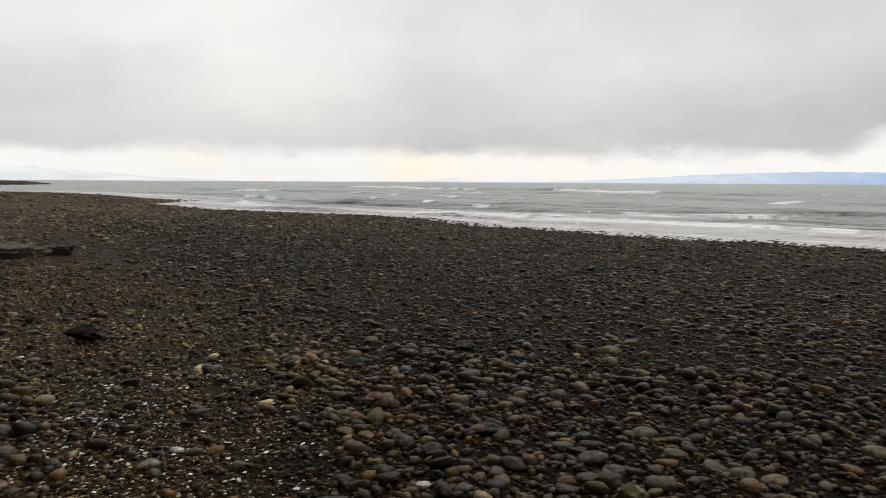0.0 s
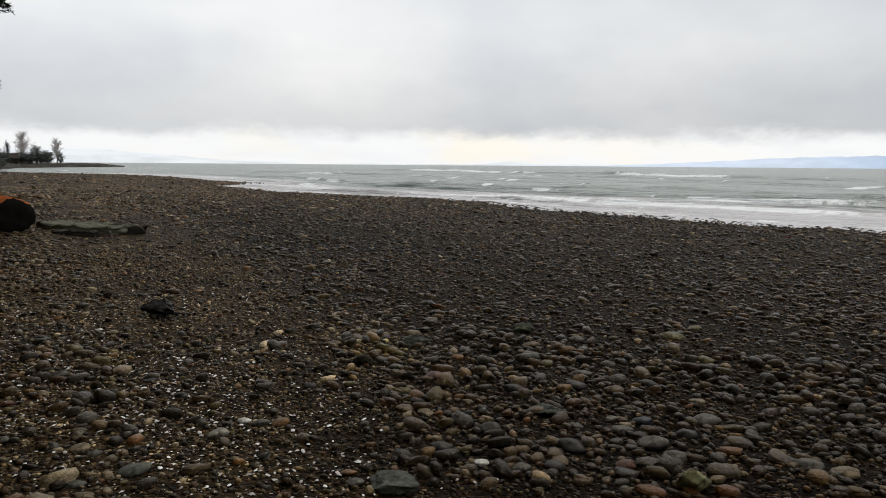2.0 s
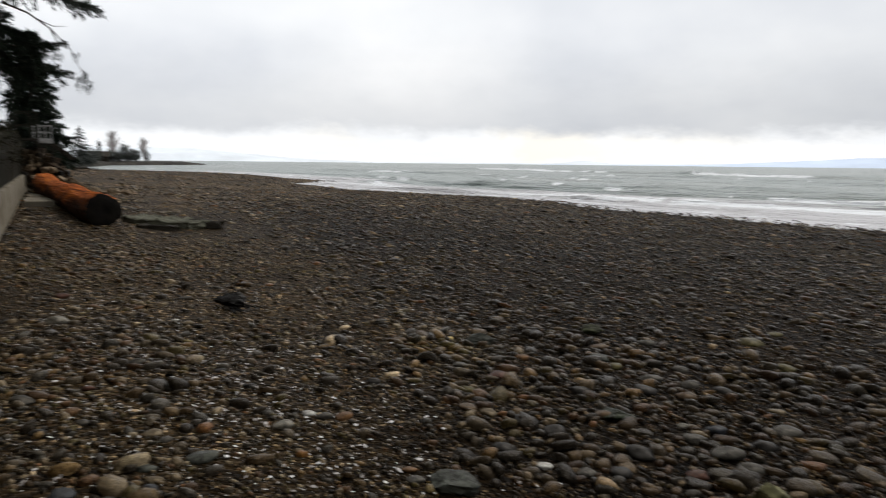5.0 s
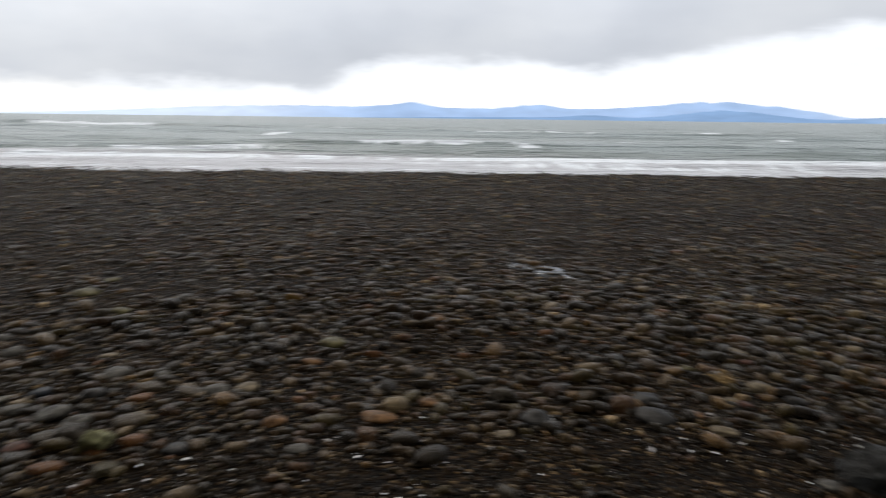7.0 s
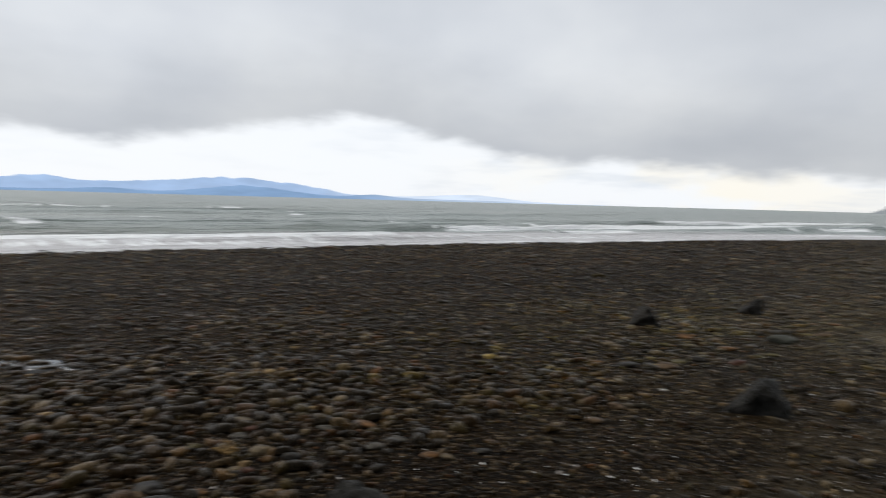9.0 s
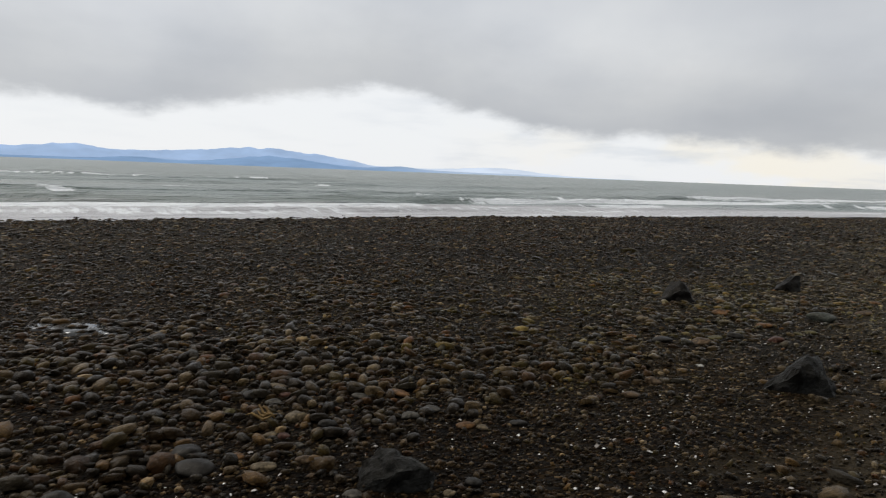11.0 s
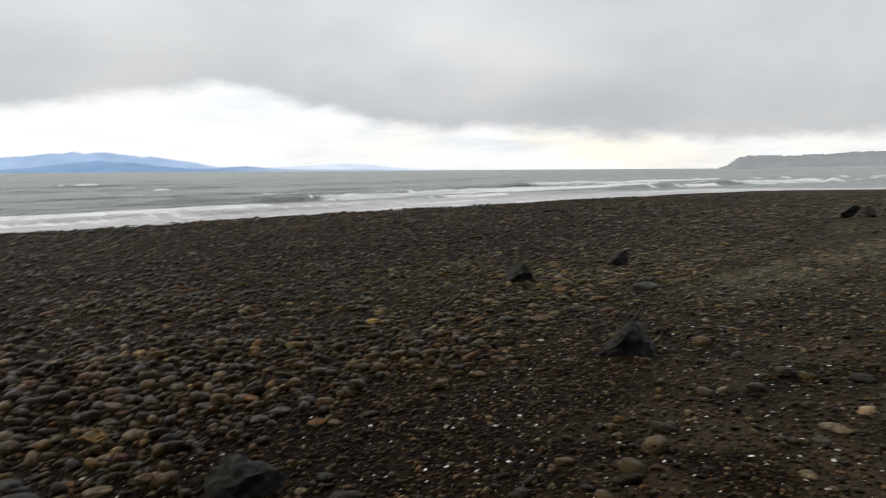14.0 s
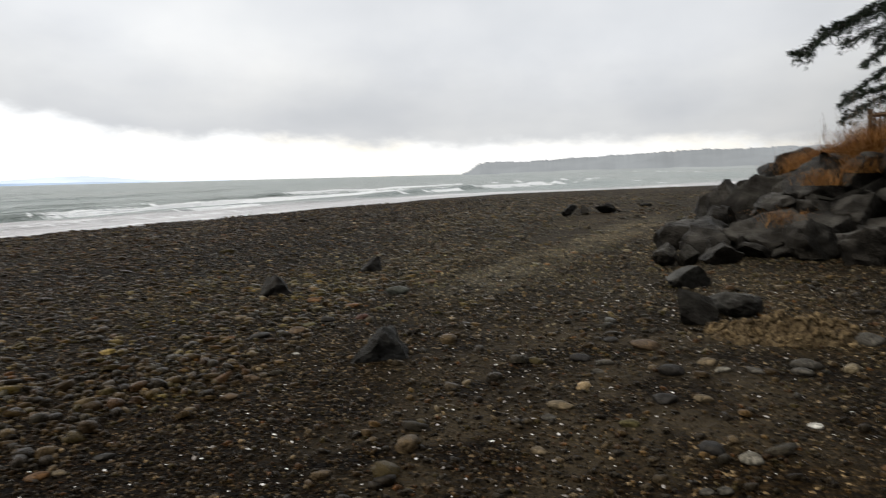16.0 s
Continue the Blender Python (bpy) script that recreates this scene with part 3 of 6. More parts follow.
def uniq(a):
    return np.unique(np.round(a, 3))


gx = uniq(np.r_[-spread(16, 4600, 0.33, 42), spread(24, 4600, 0.33, 42)])
gy = uniq(np.r_[-spread(6, 900, 0.33, 24), spread(31, 4600, 0.33, 30)])
X, Y = np.meshgrid(gx, gy)
Z = land(X, Y)
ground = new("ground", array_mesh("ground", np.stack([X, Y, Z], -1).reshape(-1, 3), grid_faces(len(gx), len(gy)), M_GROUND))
tagged(ground, "dark gravel beach sloping gently down to the sea", "beach", kind="structure")

# ---- the sea ----
sx = uniq(np.r_[np.arange(-226, -70, 1.7), -spread(70, 4700, 0.8, 46), spread(90, 4700, 0.8, 46)])
sy = uniq(np.r_[-spread(60, 900, 4.0, 12), np.arange(0, 22, 3.0), np.arange(22, 62, 0.3), 62 + spread(150, 4700, 1.2, 46)])
X, Y = np.meshgrid(sx, sy)
U = Y - shore(X)
Z = np.full_like(X, SEA + 0.03)
FOAM = np.zeros_like(X)
# breakers: the line of each crest, its height, width, foam's reach towards the shore, where it breaks, seed
NEAR_BREAKERS = [
    ((-70, -30, 0, 20, 60, 100), (45.5, 36.5, 34.2, 33.4, 33.0, 30.0), 0.16, 0.8, 1.4, (-60, 110), 0.1, 11),
    ((-60, -35, -18, 0, 12, 25, 45, 60, 100), (44.5, 42, 39.6, 39.2, 38, 38.5, 43.5, 43.2, 41), 0.42, 0.8, 1.2, (-33, -9), 0.45, 13),
    ((-10, 0, 12, 25, 45, 60, 100), (37.5, 38.2, 37.2, 37.6, 41.5, 41.3, 39), 0.44, 0.8, 0.7, (2, 30), -0.22, 16),
    ((20, 30, 45, 60, 100), (36.0, 38.0, 41.0, 40.4, 37.0), 0.30, 0.8, 2.6, (30, 104), 0.75, 14)]
OUTER_BREAKERS = [
    ((60, 80, 120, 200), (50, 48, 44, 20), 0.5, 1.2, 1.3, (72, 180), 0.5, 19),
    ((84, 113, 134, 165), (32, 25, 13, -6), 0.7, 1.6, 2.4, (92, 160), 0.7, 21),
    ((280, 400, 600, 900), (1, 9, 40, 85), 0.9, 5.0, 6.0, (300, 850), 0.6, 22),
    ((-160, -90, -50, -30), (104, 84, 70, 62), 0.4, 1.0, 1.0, (-130, -36), -0.1, 12),
    ((-70, -45, -10, 20, 50), (66, 52, 50, 52, 58), 0.4, 1.0, 0.9, (-65, 40), -0.25, 15)]
FAR_BREAKERS = [
    ((-92, -37, 0, 14, 45), (174, 146, 113, 101, 103), 0.5, 1.4, 1.0, (-48, 46), 0.2, 17),
    ((-240, -200, -118, -104), (196, 181, 152, 156), 0.75, 1.6, 2.4, (-196, -114), 0.9, 28),
    ((-104, -97, -55, -40), (161, 159, 138, 130), 0.75, 1.6, 2.4, (-92, -54), 0.9, 29),
    ((-50, -20), (42, 49), 0.4, 0.8, 0.9, (-37, -31), 0.5, 23),
    ((-45, -30, -20), (29.5, 31.8, 36.5), 0.2, 0.6, 0.8, (-29, -21), 0.5, 24),
    ((-95, -83, -68, -50), (61, 57, 50, 43), 0.35, 0.8, 1.3, (-86, -64), 0.45, 25)]
LAST_BREAKERS = [
    ((-70, -57, -47, -35), (43, 38.7, 33.6, 31), 0.25, 0.8, 1.2, (-60, -44), 0.4, 26),
    ((-160, -131, -118, -90), (89, 88, 89, 92), 0.5, 1.0, 1.6, (-136, -112), 0.5, 27),
    ((-70, -20, 40, 120), (120, 84, 76, 88), 0.5, 1.6, 1.2, (-60, 100), -0.62, 18)]
for xs, ys, tall, wide, reach, (x_from, x_to), cover, seed in NEAR_BREAKERS + OUTER_BREAKERS + FAR_BREAKERS + LAST_BREAKERS:
    at = np.interp(X, xs, ys) + 0.5 * vnoise(X * 0.11, seed * 1.7, seed) + 0.25 * vnoise(X * 0.5, seed, seed + 40)
    d = Y - at
    span = smooth(X, x_from - 5, x_from + 5) * smooth(-X, -x_to - 5, -x_to + 5)
    live = span * smooth(vnoise(X * 0.07 + 5, seed * 3.1, seed + 20) + 0.5 * vnoise(X * 0.27, seed, seed + 60) + 0.35 * vnoise(X * 0.9, seed, seed + 62) + cover, -0.02, 0.3)
    swell_on = smooth(X, x_from - 40, x_from) * smooth(-X, -x_to - 40, -x_to)
    crest = np.exp(-np.where(d < 0, (d / wide * 1.9) ** 2, (d / wide) ** 2 * 0.14))
    Z += tall * crest * (0.75 + 0.25 * live) * (0.35 + 0.65 * swell_on) * (0.8 + 0.3 * vnoise(X * 0.2, seed, seed + 30))
    FOAM = np.maximum(FOAM, live * np.exp(-np.where(d < 0, (d / reach) ** 2, (d / (0.45 * wide)) ** 2)) * (0.98 + 0.12 * vnoise(X * 0.8, seed, seed + 80)))
THIN = smooth(-U, -8.5, -5.0)
FOAM = np.maximum(FOAM, 0.72 * np.exp(-((U - 0.1) / 0.45) ** 2) * (0.7 + 0.45 * vnoise(X * 0.5, U * 0.4, 31)))
FOAM = np.maximum(FOAM, 0.46 * np.exp(-((U - 3.4) / 3.6) ** 2) * (1 + 0.6 * vnoise(X * 0.09, U * 0.8, 32)))
# scattered whitecaps
FOAM = np.maximum(FOAM, 0.9 * smooth(vnoise(X * 0.16, Y * 0.24, 36) + 0.4 * vnoise(X * 0.6, Y * 0.5, 37), 0.86, 1.02) * smooth(U, 8, 14) * smooth(-U, -130, -60))
Z += (0.035 * vnoise(X * 0.35, Y * 0.9, 33) + 0.022 * vnoise(X * 0.9, Y * 1.7, 34) + 0.16 * np.clip(vnoise(X * 0.13, Y * 0.3, 35) - 0.25, 0, 1)) * smooth(U, 2, 9) * (np.abs(X) < 200)
Z = np.where(U < 1.2, np.minimum(Z, SEA + 0.03 + 0.03 * np.clip(U, 0, 2)), Z)
sea_mesh = array_mesh("sea", np.stack([X, Y, Z], -1).reshape(-1, 3), grid_faces(len(sx), len(sy)), M_SEA)
sea_mesh.attributes.new("foam", "FLOAT", "POINT").data.foreach_set("value", FOAM.ravel().astype(np.float32))
sea_mesh.attributes.new("thin", "FLOAT", "POINT").data.foreach_set("value", THIN.ravel().astype(np.float32))
tagged(new("water", sea_mesh), "grey-green sea with low breaking waves and white foam", "sea", kind="structure")


# ---- distant land ----
def ridge(name, label, distance, az_from, az_to, height, mat, depth=260.0, steps=260, rough=0.06, seed=0, fringe=0.0):
    """A range of hills: height is a function of azimuth, in degrees above the horizon."""
    az = np.linspace(az_from, az_to, steps)
    top = np.maximum(height(az), 0.0)
    even = top.copy()
    top = top * (1 + rough * vnoise(az * 1.3, 0, seed) + rough * 0.5 * vnoise(az * 4, 0, seed + 1)) + fringe * np.abs(vnoise(az * 9, 0, seed + 2)) + fringe * 0.7 * np.abs(vnoise(az * 23, 0, seed + 3))
    rows, verts = (0.0, 0.35, 0.7, 1.0, 1.25, 1.6), []
    for r, q in enumerate(rows):
        share = (0.0, 0.42, 0.8, 1.0, 0.75, 0.0)[r]
        dist = distance + depth * q + depth * 0.12 * vnoise(az * 0.9, r, seed + 5)
        h = 1.5 + np.tan(np.radians(even if r == 1 else top)) * (distance + depth) * share * (1 + 0.1 * vnoise(az * 1.7, r * 2.0, seed + 7) * (0 < r < 3))
        z = np.where(share > 0, h, SEA - 3)
        verts.append(np.stack([np.sin(np.radians(az)) * dist, np.cos(np.radians(az)) * dist, z], -1))
    ob = new(name, array_mesh(name, np.concatenate(verts), grid_faces(steps, len(rows)), mat))
    return tagged(ob, label, "hills", kind="structure")


def hump(az, at, tall, wide):
    return tall * np.exp(-(((az - at) / wide) ** 2))


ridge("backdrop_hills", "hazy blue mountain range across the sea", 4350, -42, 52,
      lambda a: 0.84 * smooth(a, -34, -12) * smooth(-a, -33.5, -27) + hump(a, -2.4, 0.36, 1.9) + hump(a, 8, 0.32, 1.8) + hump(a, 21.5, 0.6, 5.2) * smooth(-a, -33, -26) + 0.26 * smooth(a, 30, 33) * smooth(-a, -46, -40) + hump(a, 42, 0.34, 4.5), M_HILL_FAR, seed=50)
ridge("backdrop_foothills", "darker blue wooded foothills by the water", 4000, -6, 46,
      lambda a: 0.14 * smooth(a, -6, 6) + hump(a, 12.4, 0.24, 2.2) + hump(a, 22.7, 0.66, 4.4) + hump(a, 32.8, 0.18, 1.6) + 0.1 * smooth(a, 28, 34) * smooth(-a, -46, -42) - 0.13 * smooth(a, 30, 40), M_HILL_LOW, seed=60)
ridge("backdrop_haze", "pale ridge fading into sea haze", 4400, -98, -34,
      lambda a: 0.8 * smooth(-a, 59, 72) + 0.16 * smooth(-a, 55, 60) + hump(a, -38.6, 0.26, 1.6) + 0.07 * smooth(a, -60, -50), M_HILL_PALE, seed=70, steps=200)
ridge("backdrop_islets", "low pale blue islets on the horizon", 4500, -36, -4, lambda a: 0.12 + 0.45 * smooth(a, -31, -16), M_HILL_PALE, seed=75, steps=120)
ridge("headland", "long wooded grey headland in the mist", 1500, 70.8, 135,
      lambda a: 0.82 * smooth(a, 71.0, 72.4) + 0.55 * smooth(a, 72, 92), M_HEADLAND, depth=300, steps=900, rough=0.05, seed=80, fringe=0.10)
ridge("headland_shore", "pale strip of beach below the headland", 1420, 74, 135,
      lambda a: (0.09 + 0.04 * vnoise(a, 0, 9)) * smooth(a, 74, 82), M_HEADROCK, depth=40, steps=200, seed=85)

# ---- the sea wall: straight, running along the beach ----
WALL_DIR = Vector((-0.9917, 0.129, 0))
WALL_OUT = Vector((0.129, 0.9917, 0))


def wall_frame(s, out, z):
    """A place by metres along the wall (from beside the camera), out from its foot, and height."""
    return WALL_DIR * s + WALL_OUT * (out - 0.322) + Vector((0, 0, z))


def wall_slab(s0, s1, out0, out1, z0, z1, bend=0.0, at=0.0, bevel=0.012):
    bm = bmesh.new()
    m = Matrix(((*WALL_DIR, 0), (*-WALL_OUT, 0), (0, 0, 1, 0), (0, 0, 0, 1))).transposed()
    add_box(bm, (s0, -out1, z0), (s1, -out0, z1), bevel)
    if s1 - s0 > 3:
        for k in range(1, int((s1 - s0) / 1.5)):
            c = s0 + 1.5 * k
            bmesh.ops.bisect_plane(bm, geom=bm.verts[:] + bm.edges[:] + bm.faces[:], plane_co=(c, 0, 0), plane_no=(1, 0, 0))
    for v in bm.verts:
        if v.co.x > at:
            v.co.y -= bend * (v.co.x - at)
    bmesh.ops.transform(bm, matrix=Matrix.Translation(wall_frame(0, 0, 0)) @ m, verts=bm.verts)
    bmesh.ops.recalc_face_normals(bm, faces=bm.faces)
    return bm


BEND, BEND_AT = 0.042, 14.5
seawall = tagged(new("seawall"), "tall stained concrete sea wall with a pale footing", "wall", kind="structure")
for k in range(5):
    s0 = -1.6 + k * 3.2
    part("panel", wall_slab(s0 + 0.004, s0 + 3.196, -0.42, -0.1, -0.6, 2.15, bevel=0.008), M_CONCRETE, seawall)
part("footing", wall_slab(-1.6, 14.4, -0.4, 0.0, -0.7, 0.77, bevel=0.02), M_FOOTING, seawall, "smooth pale concrete footing")
part("cap_beam", wall_slab(-1.62, 14.42, -0.44, -0.055, 2.154, 2.262, bevel=0.015), M_DARKTIMBER, seawall, "dark timber cap beam")
# overhang shade on the parapet is painted in by the dark tone
part("parapet", wall_slab(-1.6, 14.4, -0.42, -0.13, 2.266, 2.84, bevel=0.02), M_MOSSY_SHADED, seawall, "upper parapet with overhang shade painted dark")
part("far_parapet", wall_slab(14.404, 22.0, -0.42, -0.15, 2.055, 2.82, bevel=0.02), M_MOSSY_SHADED, seawall, "upper parapet with overhang shade painted dark")
part("return_wall", wall_slab(-1.9, -1.604, -7.0, -0.1, -0.6, 2.4, bevel=0.02), M_CONCRETE, seawall)
# crumbling mortar along the top of the footing
soup, rng = Soup(), random.Random(14)
bead = [wall_frame(-1.5 + 0.05 * k, -0.045 + 0.014 * noise.noise(Vector((k * 0.09, 0, 0))), 0.771 + 0.006 * noise.noise(Vector((k * 0.13, 4, 0)))) for k in range(316)]
soup.add(*tube(bead, [max(0.004, 0.011 + 0.006 * noise.noise(Vector((k * 0.07, 7, 0))) + 0.002 * noise.noise(Vector((k * 0.6, 9, 0)))) for k in range(316)], 7))
child("mortar_ledge", soup.mesh("mortar_ledge", plain_stone("worn_mortar", (0.20, 0.18, 0.145), 22.0, 0.9, None, 1.3)), seawall, "worn whitish mortar ledge")
old_wall = tagged(new("old_seawall"), "dark mossy sea wall with posts, further along the beach", "wall", kind="structure")
part("panel", wall_slab(14.46, 56, -0.5, -0.12, -0.6, 2.12, BEND, BEND_AT), M_MOSSY_SHADED, old_wall)
part("footing", wall_slab(14.46, 56, -0.4, 0.0, -0.7, 0.79, BEND, BEND_AT), M_FOOTING, old_wall)
for k in range(3):
    s = 17.5 + 9.0 * k
    part("post", wall_slab(s, s + 0.2, -0.45, -0.09, 0.4, 2.14, BEND, BEND_AT), M_DARKTIMBER, old_wall)
bm = bmesh.new()
for s in (-1.6, 14.5, 56):
    b0 = BEND * max(0, s - BEND_AT)
    for o in (-0.43, -40):
        bm.verts.new(wall_frame(s, o + b0, 2.05))
vs = list(bm.verts)
for i in (0, 2):
    bm.faces.new((vs[i], vs[i + 1], vs[i + 3], vs[i + 2]))
g = bmesh.ops.extrude_face_region(bm, geom=bm.faces[:])
bmesh.ops.translate(bm, vec=(0, 0, -2.9), verts=[v for v in g["geom"] if isinstance(v, bmesh.types.BMVert)])
bmesh.ops.recalc_face_normals(bm, faces=bm.faces)
tagged(new("terrace", bm_mesh("terrace", bm, M_MOSSY_SHADED)), "raised grassy ground behind the sea wall", "ground", kind="structure")


# ---- rocks ----
def boulder_mesh(name, seed, size, mat, cuts=9, level=4, rough=0.06, peak=0.0):
    """An angular rock: a ball cut by random planes, then roughened; its base lies at z = 0."""
    rng = random.Random(seed)
    bm = bmesh.new()
    bmesh.ops.create_icosphere(bm, subdivisions=level, radius=1.0)
    planes = []
    for _ in range(cuts):
        d = Vector((rng.uniform(-1, 1), rng.uniform(-1, 1), rng.uniform(-0.4, 1))).normalized()
        planes.append((d, rng.uniform(0.32, 0.72)))
    off = Vector((seed * 3.7, seed * 1.3, 0))
    for v in bm.verts:
        p = v.co.copy()
        for d, far in planes:
            over = p.dot(d) - far
            if over > 0:
                p -= d * over * 0.97
        p *= 1 + rough * (1.3 * noise.noise(p * 2.3 + off) + 0.7 * noise.noise(p * 5.5 + off) + 0.45 * noise.noise(p * 11 + off) + 0.25 * noise.noise(p * 20 + off))
        p.x, p.y = p.x * (1 - peak * p.z), p.y * (1 - peak * p.z)
        v.co = p
    low = min(v.co.z for v in bm.verts)
    tall = max(v.co.z for v in bm.verts) - low
    wide, deep = (max(abs(v.co[k]) for v in bm.verts) for k in (0, 1))
    for v in bm.verts:
        v.co = Vector((v.co.x / wide * size[0] / 2, v.co.y / deep * size[1] / 2, (v.co.z - low) * size[2] / tall))
    me = bm_mesh(name, bm, mat, True)
    me.set_sharp_from_angle(angle=radians(48))
    return me


def rock(name, x, y, size, mat, seed, turn=0.0, sink=0.12, level=4, z=None, label="", group="", tilt=0.0, cuts=9, rough=0.12, peak=0.0):
    ob = new(name, boulder_mesh(name, seed, size, mat, cuts, level, rough, peak))
    base = float(land(x, y)) if z is None else z
    ob.matrix_world = pose(x, y, base - sink * size[2], tilt, tilt * 0.5, turn)
    return tagged(ob, label, "rock", group)


def round_stone(x, y, d, colour, label, flat=0.6, long=1.25, turn=0.0, seed=0, group="larger stones on the beach"):
    rng = random.Random(seed + 900)
    bm = bmesh.new()
    bmesh.ops.create_icosphere(bm, subdivisions=3, radius=0.5)
    off = Vector((seed * 2.1, seed * 0.7, 3))
    flats = [(Vector((rng.uniform(-1, 1), rng.uniform(-1, 1), rng.uniform(-0.2, 1))).normalized(), rng.uniform(0.34, 0.44)) for _ in range(3)]
    for v in bm.verts:
        for way, far in flats:
            v.co -= way * max(0.0, v.co.dot(way) - far) * 0.85
        k = 1 + 0.2 * noise.noise(v.co * 2.4 + off) + 0.05 * noise.noise(v.co * 7 + off)
        v.co = Vector((v.co.x * long * k, v.co.y * k, v.co.z * flat * k)) * d
    ob = new("stone", bm_mesh("stone", bm, tone_material(colour), True))
    ob.matrix_world = pose(x, y, float(land(x, y)) + d * flat * 0.2, rng.uniform(-8, 8), rng.uniform(-8, 8), turn)
    return tagged(ob, label, "stone", group)


TONES = {}


def tone_material(colour):
    if colour not in TONES:
        TONES[colour] = plain_stone("stone_tone", colour, 40.0, 0.5, None, 0.6, 0.25)
    return TONES[colour]


def wedge_rock(x, y, wide, deep, face, tall, lean, mat, seed, turn, label, sink=0.12):
    """A split rock: a steep broken face in front (towards -y), its top sloping up to a crest set back and shifted by lean."""
    rng = random.Random(seed)
    bm = bmesh.new()

    def corner(u, v, w):
        return bm.verts.new((u + rng.uniform(-0.05, 0.05) * wide, v + rng.uniform(-0.05, 0.05) * deep, w))
    for u, v, w in ((-0.5, -0.36, 0), (-0.05, -0.5, 0), (0.46, -0.4, 0), (0.5, 0.15, 0), (0.2, 0.5, 0), (-0.36, 0.42, 0),
                    (-0.26, -0.36, 0.55 * face), (0.0, -0.40, face), (0.3, -0.3, 0.9 * face), (lean - 0.16, 0.10, 0.92 * tall), (lean + 0.14, 0.16, 0.94 * tall), (lean, -0.04, tall), (lean - 0.3, 0.05, 0.6 * tall)):
        corner(u * wide, v * deep, w)
    bmesh.ops.convex_hull(bm, input=bm.verts[:])
    bmesh.ops.triangulate(bm, faces=bm.faces[:])
    bmesh.ops.subdivide_edges(bm, edges=bm.edges[:], cuts=9, use_grid_fill=True)
    off = Vector((seed * 3.1, seed * 1.9, 0))
    for v in bm.verts:
        q = v.co / wide
        v.co += v.co.normalized() * wide * (0.08 * noise.noise(q * 2.6 + off) + 0.045 * noise.noise(q * 7 + off) + 0.022 * noise.noise(q * 17 + off))
    me = bm_mesh("boulder", bm, mat, True)
    me.set_sharp_from_angle(angle=radians(40))
    ob = new("boulder", me)
    ob.matrix_world = pose(x, y, float(land(x, y)) - sink * tall, 0, 0, turn)
    return tagged(ob, label, "rock")


# ---- dark rocks that stand out on the beach ----
# near-black sides, with skylight painted on the top
M_WETBLACK = plain_stone("wet_black_rock", (0.010, 0.0105, 0.0105), 16.0, 0.5, (0.031, 0.032, 0.030), 1.6, 1.0)
wedge_rock(5.45, 2.54, 0.53, 0.42, 0.19, 0.31, 0.12, M_WETBLACK, 41, -62, "dark grey angular boulder with a broken face on fine gravel")
wedge_rock(8.40, 5.62, 0.50, 0.44, 0.20, 0.31, -0.06, M_BLACK, 5, -56, "small dark boulder among the cobbles")
wedge_rock(10.75, 5.32, 0.42, 0.36, 0.15, 0.27, 0.22, M_BLACK, 7, -62, "small pointed dark rock among the cobbles")
wedge_rock(1.98, 2.88, 0.43, 0.30, 0.13, 0.19, -0.10, M_WETBLACK, 11, -33, "flat-topped dark wet rock on gravel")
rock("boulder", -2.68, 2.06, (0.34, 0.26, 0.10), M_GREENROCK, 12, 20, label="flat greenish grey rock half sunk in gravel", sink=0.25)
rock("boulder", -1.62, 3.12, (0.22, 0.15, 0.13), plain_stone("yellow_green_rock", (0.14, 0.13, 0.06), 24.0, 0.6), 14, 60, label="angular yellow-green rock among cobbles")
rock("boulder", -4.6, 4.1, (0.34, 0.22, 0.12), M_GREENROCK, 15, 40, label="long low grey rock among cobbles")
rock("boulder", -4.4, 5.3, (0.30, 0.22, 0.10), plain_stone("mossy_rock", (0.024, 0.028, 0.012), 24.0, 0.7), 16, 10, label="flat rock covered with green weed")
rock("boulder", -2.75, 3.5, (0.26, 0.2, 0.07), plain_stone("weedy_rock", (0.012, 0.018, 0.009), 24.0, 0.5), 17, 30, label="low rock covered with dark green weed")

# the black lump with a bit of weed on it
lump = tagged(new("driftwood_lump"), "black charred driftwood lump on shingle", "driftwood")
lump.matrix_world = pose(-7.25, 2.83, float(land(-7.25, 2.83)) - 0.02, 0, 0, 15)
child("wood", boulder_mesh("wood", 21, (0.42, 0.30, 0.21), M_BLACK, 5, 4, 0.14), lump)
soup = Soup()
for k in range(7):
    rng = random.Random(k)
    a = rng.uniform(-0.9, 0.9)
    pts = [(0.12 + 0.035 * i, 0.1 * math.sin(a * i) - 0.03 * k + 0.08, 0.05 * math.exp(-i * 0.5) + 0.012) for i in range(6)]
    soup.add(*tube(pts, [0.012] * 5 + [0.004], 5))
child("weed", soup.mesh("weed", M_BLACK), lump, "dark trailing seaweed")

# far off on the right: weedy rocks
for k, (x, y, w, h) in enumerate([(25.2, 4.55, 1.0, 0.50), (25.9, 4.1, 0.7, 0.42), (26.6, 3.35, 0.85, 0.45), (31, 2.25, 0.6, 0.16), (37.2, 11.3, 0.7, 0.12), (27.4, 3.0, 0.3, 0.12)]):
    rock("weedy_rock", x, y, (w, w * 0.6, h), M_BLACK, 30 + k, 40 * k, label="dark weed-covered rock on open gravel", group="weedy rocks down the beach", rough=0.16)

# ---- larger stones with a colour of their own ----
ORANGE, TAN, YELLOW, GREY, WHITE = (0.105, 0.052, 0.020), (0.115, 0.086, 0.050), (0.076, 0.063, 0.026), (0.056, 0.050, 0.040), (0.42, 0.40, 0.35)
